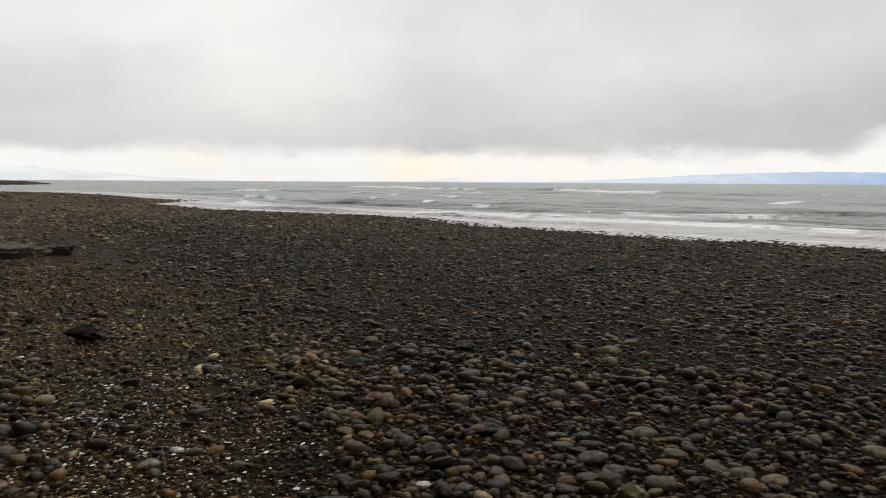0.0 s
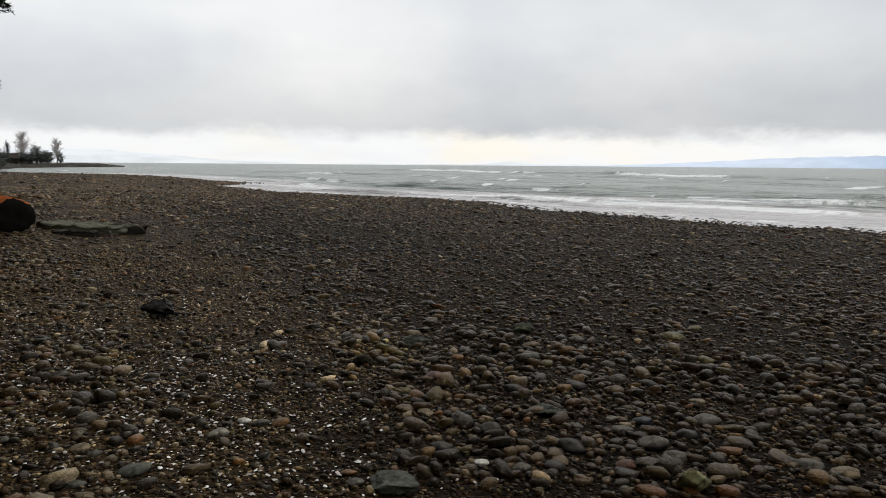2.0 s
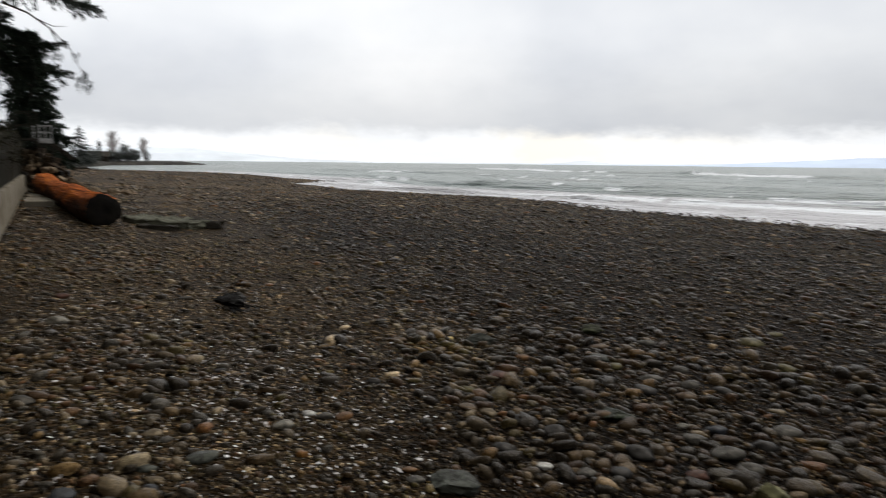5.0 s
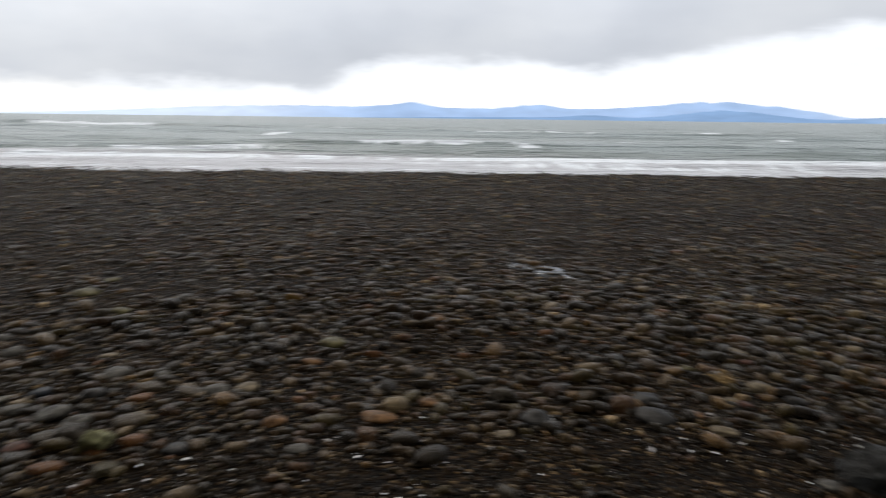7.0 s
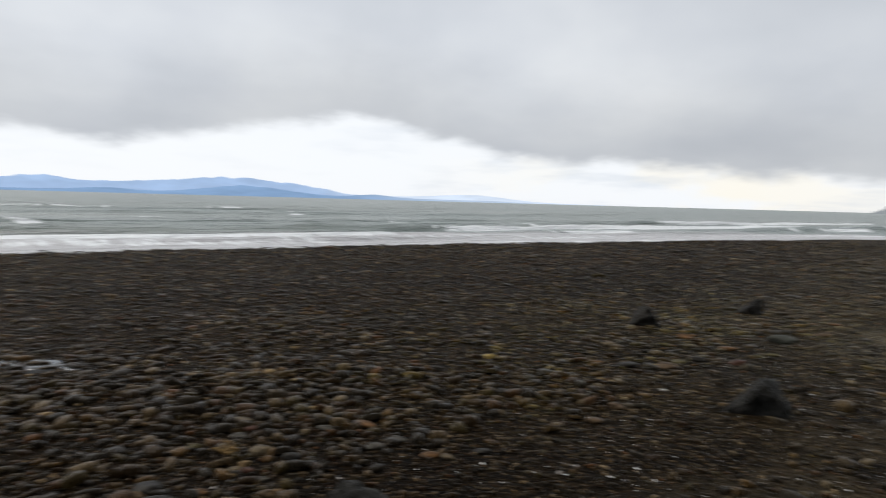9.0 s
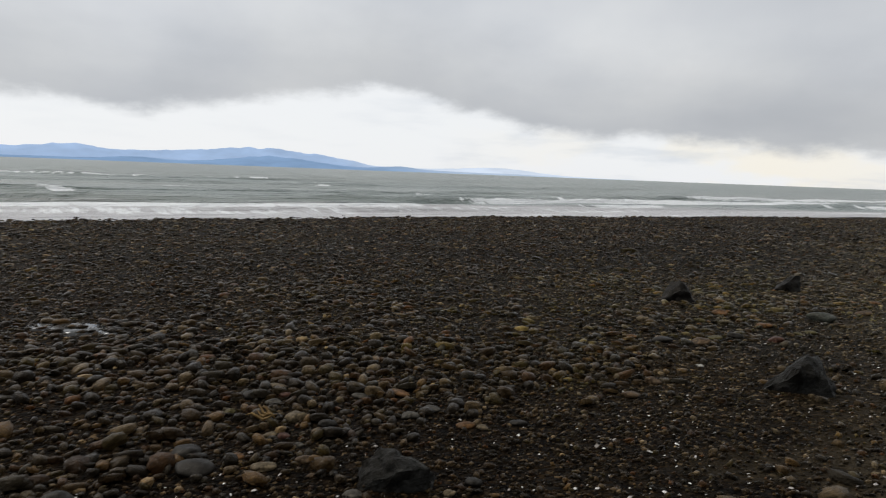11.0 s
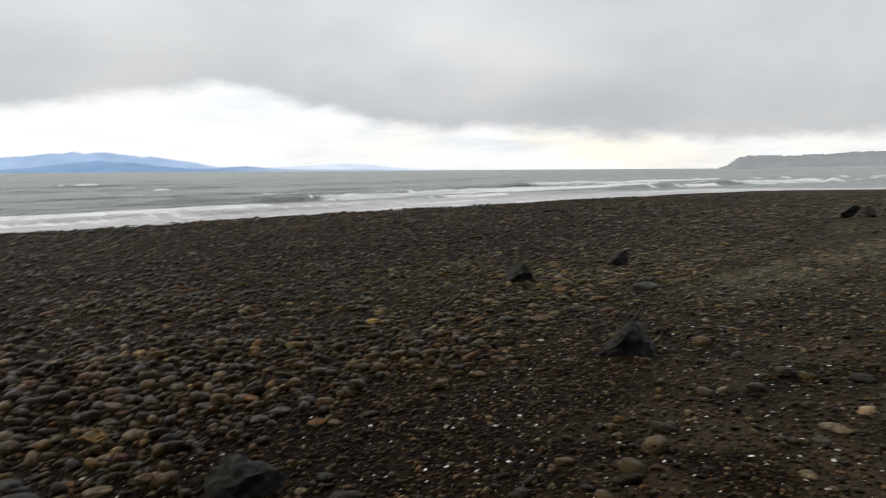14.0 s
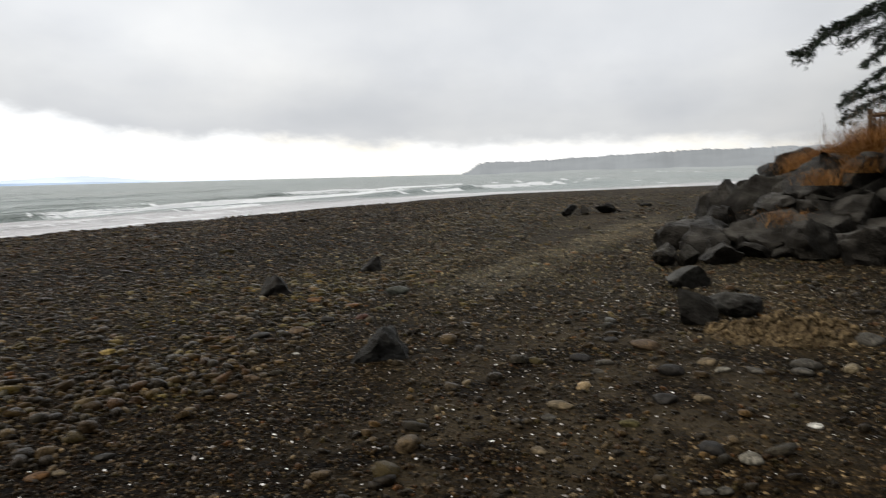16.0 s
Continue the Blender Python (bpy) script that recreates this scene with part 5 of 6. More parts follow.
def conifer(name, x, y, z, height, spread_at, label, seed, first=0.12, limbs=60, trunk=0.25, pad=0.7, tuft=0.2, gap=0.11, towards=None, sag=0.3, low=1.0, boughs=()):
    rng, gen = random.Random(seed), np.random.default_rng(seed)
    thing = tagged(new(name), label, "tree")
    thing.matrix_world = pose(x, y, z)
    path = [Vector((0.05 * math.sin(k * 1.3), 0.05 * math.cos(k * 1.7), height * k / 10)) for k in range(11)]
    child("trunk", Soup().add(*tube(path, [trunk * (1 - 0.93 * k / 10) for k in range(11)], 10)).mesh("trunk", M_BARK), thing)
    wood, leaf = Soup(), Soup()
    for k in range(limbs):
        q = first + (0.98 - first) * ((k + rng.random()) / limbs) ** low
        reach = spread_at(q) * rng.uniform(0.5, 1.1)
        turn = k * 2.39996 + rng.uniform(-0.5, 0.5)
        out = Vector((math.cos(turn), math.sin(turn), 0))
        if towards and rng.random() < towards[1]:
            out = (Vector(towards[0]).normalized() + 0.6 * Vector((rng.uniform(-1, 1), rng.uniform(-1, 1), 0))).normalized()
        if k < len(boughs):
            q, out, reach = boughs[k][0], Vector(boughs[k][1]).normalized(), boughs[k][2]
        bough(rng, gen, wood, leaf, Vector((0, 0, height * q)), out, reach, sag + rng.uniform(-0.08, 0.14), rng.uniform(0.0, 0.16), trunk * 0.2 * (1 - q * 0.6), pad, tuft, gap)
    tagged(child("branchwood", wood.mesh("branchwood", M_BARK), thing), kind="stuff")
    tagged(child("crown", leaf.mesh("crown", M_NEEDLE, False), thing), kind="stuff")
    return thing


def cone(q, wide=1.0):
    return wide * (min(1.0, q * 4 + 0.3)) * (1.05 - q)


conifer("fir_tree", -31.0, 1.9, 2.05, 17.0, lambda q: (2.7 if q < 0.4 else 5.2) * (1.1 - q) * min(1, q * 3 + 0.35), "large dark fir overhanging the sea wall", 1, limbs=150, trunk=0.4, pad=1.1, tuft=0.15, gap=0.085, first=0.2, towards=((0.2, 1, 0), 0.45), sag=0.22, low=1.3,
        boughs=((0.385, (0.15, 1, 0), 5.6), (0.395, (0.3, 1, 0), 5.0), (0.41, (0.0, 1, 0), 4.9), (0.35, (0.2, 1, 0), 3.9), (0.285, (0.2, 1, 0), 3.1), (0.262, (0.15, 1, 0), 4.3), (0.25, (0.4, 1, 0), 3.9), (0.228, (0.2, 1, 0), 3.6), (0.2, (0.1, 1, 0), 3.2), (0.178, (0.2, 1, 0), 4.3), (0.188, (0.45, 1, 0), 3.7), (0.24, (0.0, 1, 0), 3.3), (0.275, (0.35, 1, 0), 3.4), (0.215, (0.3, 1, 0), 3.9), (0.31, (0.3, 1, 0), 2.6)))
conifer("fir_tree", -24.5, 1.3, 2.05, 14.0, lambda q: 2.5 * (1.08 - q) * min(1, q * 5 + 0.4), "dense dark fir close behind the sea wall", 2, limbs=120, trunk=0.3, pad=0.9, tuft=0.14, gap=0.08, first=0.25, sag=0.3, low=1.3)
conifer("fir_tree", -46.2, 7.4, 0.5, 8.4, lambda q: 2.85 * cone(q), "shorter dark fir behind the deck", 3, limbs=130, trunk=0.2, pad=0.9, tuft=0.3, gap=0.16, first=0.05, sag=0.3)
# the long bare drooping branch of the large fir
bare = tagged(new("dead_branch"), "long bare drooping branch hanging from a fir", "branch")
bare.matrix_world = pose(-30.6, 3.9, 0)
soup = Soup()
soup.add(*tube([(0, 0.2, 7.2), (0.2, 1.0, 6.9), (0.3, 1.7, 6.4), (0.35, 2.35, 5.7), (0.35, 2.7, 4.9), (0.3, 2.9, 4.2)], [0.045, 0.036, 0.028, 0.02, 0.013, 0.006], 5))
soup.add(*tube([(0.3, 1.7, 6.4), (0.4, 1.9, 5.9), (0.4, 1.85, 5.3)], [0.03, 0.02, 0.006], 4))
soup.add(*tube([(0.25, 1.3, 6.7), (0.3, 1.8, 6.5), (0.35, 2.2, 6.55)], [0.025, 0.015, 0.006], 4))
child("bough", soup.mesh("bough", M_BARK), bare)
leaf, rng = Soup(), random.Random(8)
for k in range(60):
    c = rng.choice([(0.35, 2.5, 5.4), (0.32, 2.75, 4.7), (0.3, 2.9, 4.3), (0.4, 1.85, 5.4), (0.35, 2.65, 4.4)])
    along = Vector((rng.uniform(-0.3, 0.3), rng.uniform(-0.5, 0.5), -1)).normalized()
    needle_spray(rng, leaf, Vector(c) + Vector((0, rng.uniform(-0.15, 0.15), rng.uniform(-0.1, 0.3))), along, rng.uniform(0.15, 0.32), 0.2)
tagged(child("sprigs", leaf.mesh("sprigs", M_NEEDLE, False), bare), kind="stuff")

conifer("fir_tree", 17.3, -4.35, 1.4, 13.5, lambda q: 1.25 * (1.05 - q) * min(1, q * 4 + 0.45), "tall fir on the bank with drooping lower branches", 4, limbs=72, trunk=0.14, pad=0.58, tuft=0.10, gap=0.055, first=0.14, towards=((-0.1, 1, 0), 0.25), sag=0.46, low=1.4,
        boughs=((0.282, (0.05, 1, 0), 2.5), (0.275, (0.2, 1, 0), 2.0), (0.24, (0.1, 1, 0), 1.5), (0.215, (-0.4, 1, 0), 1.5), (0.18, (0.3, 1, 0), 1.5), (0.16, (-0.2, 1, 0), 1.65), (0.14, (0.2, 1, 0), 1.5)))

hedge = tagged(new("ivy_hedge"), "brown-green shrubs growing over the old sea wall", "hedge")
hedge.matrix_world = pose(*wall_frame(15.2, -0.5, 2.1))
leaf, rng = Soup(), random.Random(31)
for k in range(4800):
    s_ = 26 * rng.random() ** 0.8
    p = WALL_DIR * s_ + WALL_OUT * (BEND * s_ + rng.uniform(-0.9, 0.46)) + Vector((0, 0, rng.uniform(-0.75, 0.4) + 0.35 * noise.noise(Vector((s_ * 0.55, 0, 0)))))
    needle_spray(rng, leaf, p, Vector((rng.uniform(-1, 1), rng.uniform(-0.5, 1), rng.uniform(-0.6, 0.6))).normalized(), rng.uniform(0.12, 0.28), 0.4)
tagged(child("leaves", leaf.mesh("leaves", leaf_material("hedge_leaves", (0.008, 0.008, 0.004), (0.030, 0.025, 0.010)), False), hedge), kind="stuff")

# far point with its trees and a low house
point_x, point_y = -345.0, 92.0


def far_tree(x, y, z, tall, wide, label, seed, bare_tree=False, fir=False):
    rng = random.Random(seed)
    thing = tagged(new("far_tree"), label, "tree", "trees on the far point")
    thing.matrix_world = pose(x, y, z)
    wood, leaf = Soup(), Soup()
    wood.add(*tube([(0, 0, 0), (0.1, 0, tall * 0.4), (0.2, 0.1, tall * 0.9)], [tall * 0.025, tall * 0.018, tall * 0.004], 6))
    for k in range(90 if bare_tree else 130 if fir else 44):
        q = 0.04 + 0.93 * rng.random() ** 1.4 if fir else rng.uniform(0.15 if bare_tree or tall > 9 else 0.0, 0.9)
        a = rng.uniform(0, 6.283)
        r = wide * ((1 - q) ** 0.9 + 0.02 if fir else math.sin(math.pi * (0.04 + 0.9 * q)) ** 0.8 if bare_tree else math.sin(math.pi * min(1, 0.15 + q * 0.85)) ** 0.7) * rng.uniform(0.5, 1.0)
        root = Vector((0.1, 0, tall * q * (1.0 if fir else 0.82 if bare_tree else 0.7)))
        tip = root + Vector((math.cos(a) * r, math.sin(a) * r, (-0.15 * r if fir else tall * (0.16 if bare_tree else 0.22))))
        wood.add(*tube([root, root.lerp(tip, 0.5) + Vector((0, 0, 0.1 * r)), tip], [tall * 0.008, tall * 0.005, tall * 0.002], 4))
        for j in range(9 if bare_tree else 0):
            p = root.lerp(tip, rng.uniform(0.3, 1.0))
            wood.add(*tube([p, p + Vector((rng.gauss(0, 0.5), rng.gauss(0, 0.5), rng.uniform(0.1, 0.9))) * wide * 0.3], [tall * 0.003, tall * 0.0012], 3))
        for j in range(0 if bare_tree else 10 if fir else 15):
            p = root.lerp(tip, rng.uniform(0.25, 1.05)) + Vector((rng.gauss(0, 0.3), rng.gauss(0, 0.3), rng.gauss(0, 0.25))) * wide * (0.12 * (1.1 - q) if fir else 0.25)
            needle_spray(rng, leaf, p, Vector((rng.uniform(-1, 1), rng.uniform(-1, 1), rng.uniform(-0.5, 0.5))).normalized(), wide * (rng.uniform(0.14, 0.26) * (1.15 - q) if fir else rng.uniform(0.16, 0.36)), 0.2)
    child("trunk", wood.mesh("trunk", M_FARLEAF if not bare_tree else M_FARBARK), thing)
    if not bare_tree:
        child("crown", leaf.mesh("crown", M_FARLEAF, False), thing)
    return thing


# twigs glow faintly: haze painted in as emission
M_FARBARK = haze_material("hazy_bare_twigs", (0.22, 0.20, 0.19), 0.45)


def far_at(azimuth, distance):
    a = math.radians(azimuth)
    return math.sin(a) * distance, math.cos(a) * distance


for k, (a, d, top, wide, fir, bare_tree, label) in enumerate([
        (-79.35, 130, 2.4, 3.8, True, False, "dark fir on the shore beyond the deck"), (-77.95, 190, 2.55, 5.4, True, False, "broad fir on the far shore"),
        (-76.68, 300, 1.75, 1.5, False, False, "narrow dark cypress on the far point"), (-75.75, 320, 2.4, 3.6, False, True, "tall thinly leaved tree on the far point"),
        (-74.93, 310, 1.45, 3.0, False, False, "rounded dark tree on the far point"), (-74.24, 320, 0.95, 3.6, False, False, "low dark hedge tree on the far point"),
        (-73.63, 330, 1.95, 2.7, False, True, "bare leafless tree on the far point"), (-76.9, 240, 0.75, 2.6, False, False, "dark shrub on the far shore"),
        (-77.6, 230, 0.8, 2.6, False, False, "dark shrub on the far shore"), (-75.9, 300, 0.8, 3.5, False, False, "dark shrub on the far point"),
        (-73.4, 325, 0.85, 2.0, False, False, "dark shrub under a bare tree"),
        (-75.4, 310, 0.75, 4.2, False, False, "low dark shrub on the far point"), (-74.6, 315, 0.8, 3.8, False, False, "low dark shrub on the far point"), (-76.3, 300, 0.7, 4.2, False, False, "low dark shrub on the far point"),
        (-80.0, 90, 2.3, 2.6, True, False, "dark fir above the shore rocks"), (-79.9, 160, 1.2, 3.0, False, False, "dark trees above the shore")]):
    x, y = far_at(a, d)
    z0 = max(0.6, float(land(x, y)))
    far_tree(x, y, z0, 1.5 + math.tan(math.radians(top)) * d - z0, wide, label, 300 + k, bare_tree, fir)
# the raised land of the point
az = np.linspace(-100, -69.2, 120)
verts = []
for d, h in ((0, -1.6), (10, 0.35), (28, 0.75), (80, 0.9), (160, -2)):
    dist = np.interp(az, [-100, -82, -80, -78, -76, -73, -70.5, -69.2], [60, 75, 105, 170, 270, 312, 335, 345]) + d
    hh = h + 0.25 * vnoise(az * 2.1, d, 61) - 1.2 * smooth(az, -71.5, -69.2)
    verts.append(np.stack([np.sin(np.radians(az)) * dist, np.cos(np.radians(az)) * dist, hh], -1))
tagged(new("far_point", array_mesh("far_point", np.concatenate(verts), grid_faces(120, 5), plain_stone("far_shore", (0.036, 0.032, 0.026), 0.6, 0.9, None, 1.2))), "low dark point of land reaching into the sea", "shore", kind="structure")
house = tagged(new("far_house"), "low dark house among the trees of the far point", "house")
hx, hy = far_at(-77.05, 290)
house.matrix_world = pose(hx, hy, -0.4, 0, 0, -15)
part("wall", add_box(bmesh.new(), (-4, -5, 0), (4, 5, 3.0), 0.05), M_DARKTIMBER, house)
bm = bmesh.new()
vs = [bm.verts.new(p) for p in ((-4.6, -5.5, 3.004), (4.6, -5.5, 3.004), (4.6, 5.5, 3.004), (-4.6, 5.5, 3.004), (0, -5.5, 5.0), (0, 5.5, 5.0))]
for f in ((0, 3, 2, 1), (0, 1, 4), (2, 3, 5), (1, 2, 5, 4), (3, 0, 4, 5)):
    bm.faces.new([vs[i] for i in f])
part("roof", bm, M_DARKTIMBER, house)
for k in range(3):
    part("window", add_box(bmesh.new(), (4.004, -3.6 + 2.8 * k, 1.0), (4.06, -2.4 + 2.8 * k, 2.2), 0.01), M_DARKTIMBER, house)
for k, (a, d, w) in enumerate([(-78.9, 120, 3.0), (-78.0, 150, 5.0), (-76.6, 200, 4.0), (-77.3, 170, 3.0)]):
    x, y = far_at(a, d)
    ob = new("driftwood_slab", plank_mesh("driftwood_slab", 60 + k, (w, 0.7, 0.5), M_DARKTIMBER))
    ob.matrix_world = pose(x, y, float(land(x, y)) + 0.02, 0, 0, 20 * k)
    tagged(ob, "drift log stranded far down the beach", "driftwood", "logs far down the beach")

# ---- heaped rocks, grass and fence on the right ----
FRONT = [
    (7.32, 0.02, 0.42, 0.5, 0.34, 8), (7.8, -0.40, 0.6, 0.50, 0.24, 30), (9.4, 0.08, 0.5, 0.56, 0.28, 10), (11.5, 0.5, 0.45, 0.4, 0.34, 0), (11.45, 0.12, 0.4, 0.4, 0.34, 40), (11.6, -0.35, 0.72, 0.45, 0.34, 80), (13.6, -0.15, 1.5, 1.2, 0.62, 20), (12.9, -0.95, 1.4, 1.0, 0.72, 55),
    (12.35, -1.75, 1.0, 1.05, 0.62, 10), (11.6, -2.3, 0.85, 0.7, 0.55, 70), (14.2, 0.35, 0.7, 0.6, 0.4, 0), (16.6, -0.62, 2.0, 1.5, 1.22, 10), (15.6, -1.2, 1.6, 1.3, 1.3, 50), (15.0, -0.45, 1.2, 1.0, 0.75, 20), (17.6, -0.35, 1.3, 0.9, 0.9, 0), (12.7, -2.9, 1.9, 1.0, 0.5, 85),
]
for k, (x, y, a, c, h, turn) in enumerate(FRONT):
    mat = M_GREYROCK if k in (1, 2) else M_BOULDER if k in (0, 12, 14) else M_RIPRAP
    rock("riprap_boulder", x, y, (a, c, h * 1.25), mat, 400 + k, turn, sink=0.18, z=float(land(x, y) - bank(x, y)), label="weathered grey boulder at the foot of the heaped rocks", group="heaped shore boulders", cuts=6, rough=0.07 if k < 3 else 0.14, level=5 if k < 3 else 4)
rng = random.Random(77)
spots = []
for k in range(2200):
    x, y = rng.uniform(12.4, 25), rng.uniform(-6.5, 0.1)
    q = min((x - 11.9) / 3.2, (-0.35 - 0.04 * max(0, x - 14.0) - 0.5 * max(0, x - 24.0) - y) / 2.0)
    if not -0.2 < q < 1.12:
        continue
    s = rng.uniform(0.55, 1.3)
    if any((x - u) ** 2 + (y - v) ** 2 < (0.37 * (s + w)) ** 2 for u, v, w in spots):
        continue
    spots.append((x, y, s))
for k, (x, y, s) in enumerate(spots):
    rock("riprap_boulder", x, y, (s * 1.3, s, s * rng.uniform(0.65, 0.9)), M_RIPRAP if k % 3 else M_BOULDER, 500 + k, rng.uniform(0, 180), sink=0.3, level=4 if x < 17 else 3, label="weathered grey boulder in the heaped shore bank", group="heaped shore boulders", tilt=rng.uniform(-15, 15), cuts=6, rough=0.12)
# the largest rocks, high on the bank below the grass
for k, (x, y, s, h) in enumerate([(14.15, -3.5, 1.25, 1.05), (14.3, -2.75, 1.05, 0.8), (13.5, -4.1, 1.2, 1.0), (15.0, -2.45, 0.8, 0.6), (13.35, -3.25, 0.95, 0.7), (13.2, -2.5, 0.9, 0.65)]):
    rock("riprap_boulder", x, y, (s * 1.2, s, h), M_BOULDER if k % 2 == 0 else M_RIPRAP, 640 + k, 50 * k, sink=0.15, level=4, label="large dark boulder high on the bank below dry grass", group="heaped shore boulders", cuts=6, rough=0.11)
small = []
for k in range(3000):
    x, y = rng.uniform(12.2, 19), rng.uniform(-6.5, 0.1)
    q = min((x - 11.9) / 3.2, (-0.35 - 0.04 * max(0, x - 14.0) - y) / 2.0)
    s = rng.uniform(0.22, 0.5)
    if not -0.1 < q < 1.05 or any((x - u) ** 2 + (y - v) ** 2 < (0.30 * (s + w)) ** 2 for u, v, w in spots) or any((x - u) ** 2 + (y - v) ** 2 < (0.36 * (s + w)) ** 2 for u, v, w in small):
        continue
    if len(small) < 90:
        small.append((x, y, s))
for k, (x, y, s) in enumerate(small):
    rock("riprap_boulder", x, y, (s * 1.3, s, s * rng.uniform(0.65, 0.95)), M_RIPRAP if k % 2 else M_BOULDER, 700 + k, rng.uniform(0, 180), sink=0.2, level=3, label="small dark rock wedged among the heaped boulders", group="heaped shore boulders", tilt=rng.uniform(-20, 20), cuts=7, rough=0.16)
rock("riprap_boulder", 11.75, -3.05, (0.5, 0.22, 0.42), plain_stone("lichen_stone", (0.24, 0.235, 0.17), 16.0, 0.8), 600, 35, z=0.45, label="pale lichened stone wedged in the rocks", group="heaped shore boulders", tilt=25)


def blade(soup, rng, x, y, z, tall, bend, wide):
    a = rng.uniform(0, 6.283)
    out, side = np.array((math.cos(a), math.sin(a), 0)), np.array((-math.sin(a), math.cos(a), 0)) * wide
    p0 = np.array((x, y, z))
    p1 = p0 + out * bend * 0.35 * tall + np.array((0, 0, tall * 0.6))
    p2 = p0 + out * bend * tall + np.array((0, 0, tall * (1 - 0.35 * bend)))
    soup.add([p0 - side, p0 + side, p1 + side * 0.7, p1 - side * 0.7, p2], [(0, 1, 2), (0, 2, 3), (3, 2, 4)])


grass, rng = Soup(), random.Random(9)
for k in range(620):
    x, y = rng.uniform(14.3, 19), rng.uniform(-7, -2.1)
    q = min((x - 11.9) / 3.2, (-0.35 - y) / 2.0)
    if q < 0.9:
        continue
    z = float(land(x, y)) + 0.12
    for j in range(84):
        blade(grass, rng, x + rng.gauss(0, 0.2), y + rng.gauss(0, 0.2), z - 0.1, rng.uniform(0.7, 1.45) if 14.9 < x < 15.8 and y < -2.9 else rng.uniform(0.3, 0.9), rng.uniform(0.3, 1.7), 0.0036)
for x, y, z in ((13.6, -2.0, 1.15), (14.0, -2.6, 1.35), (14.3, -3.2, 1.5), (12.75, -1.3, 0.5)):
    for j in range(220):
        blade(grass, rng, x + rng.gauss(0, 0.16), y + rng.gauss(0, 0.16), z, rng.uniform(0.15, 0.5), rng.uniform(0.6, 1.9), 0.0035)
tagged(new("grass", grass.mesh("grass", M_GRASS, False)), "dry orange grass on the bank", "grass", kind="stuff")
reeds = Soup()
for k in range(420):
    x, y = rng.uniform(13.5, 18.5), rng.uniform(-5.5, -1.9)
    if min((x - 11.9) / 3.2, (-0.35 - y) / 2.0) < 1.1:
        continue
    z, tall = float(land(x, y)), rng.uniform(0.6, 1.6)
    lx, ly = rng.uniform(-0.2, 0.2), rng.uniform(-0.2, 0.3)
    reeds.add(*tube([(x, y, z), (x + lx * 0.5, y + ly * 0.5, z + tall * 0.6), (x + lx, y + ly, z + tall)], [0.0034, 0.0026, 0.0015], 4))
    if k % 3 == 0:
        reeds.add(*tube([(x + lx * 0.8, y + ly * 0.8, z + tall * 0.82), (x + lx, y + ly, z + tall), (x + lx * 1.1, y + ly * 1.1, z + tall + 0.1)], [0.003, 0.010, 0.003], 5))
tagged(new("reeds", reeds.mesh("reeds", M_REED)), "dead weed stalks standing in the grass", "weeds", kind="stuff")

fence = tagged(new("picket_fence"), "low brown picket fence along the top of the bank", "fence")
F0, F1 = Vector((15.9, -3.1, 1.7)), Vector((15.2, -6.6, 1.85))
fence.matrix_world = pose(*F0)
along = F1 - F0
for k in range(4):
    p = along * (k / 3)
    part("post", add_box(bmesh.new(), (p.x - 0.045, p.y - 0.045, p.z - 0.9), (p.x + 0.045, p.y + 0.045, p.z + 0.86), 0.01), M_TIMBER, fence)
for z in (0.2, 0.74):
    soup = Soup().add(*tube([Vector((0, 0, z)), along + Vector((0, 0, z))], [0.04, 0.04], 4))
    child("rail", soup.mesh("rail", M_TIMBER, False), fence)
for k in range(1, 44):
    p = along * (k / 44)
    part("picket", add_box(bmesh.new(), (p.x - 0.012, p.y - 0.022, p.z - 0.3), (p.x + 0.012, p.y + 0.022, p.z + 0.8), 0.004), M_TIMBER, fence)
stick = new("driftwood_branch", Soup().add(*tube([(13.2, -2.75, 1.85), (13.0, -3.1, 2.02), (12.9, -3.6, 2.2), (12.7, -4.3, 2.5)], [0.012, 0.022, 0.026, 0.03], 7)).mesh("driftwood_branch", M_TIMBER))
tagged(stick, "thin brown branch leaning on the bank", "branch")

# ---- dried kelp, weed and puddles ----
def kelp_height(x, y):
    """Lumpy mound of the kelp heap above the gravel."""
    q = ((y + 0.76) / 0.66) ** 2 + ((x - 6.78) / 0.40) ** 2 - 0.55 * noise.noise(Vector((x * 4.5, y * 4.5, 0)))
    lumps = 0.42 + 1.1 * noise.noise(Vector((x * 5.0, y * 5.0, 7))) + 0.75 * abs(noise.noise(Vector((x * 12, y * 12, 3)))) + 0.25 * noise.noise(Vector((x * 30, y * 30, 5)))
    return max(0.0, 1 - q) ** 0.5 * (0.015 + 0.16 * max(0.0, lumps)) if q < 1 else -0.03


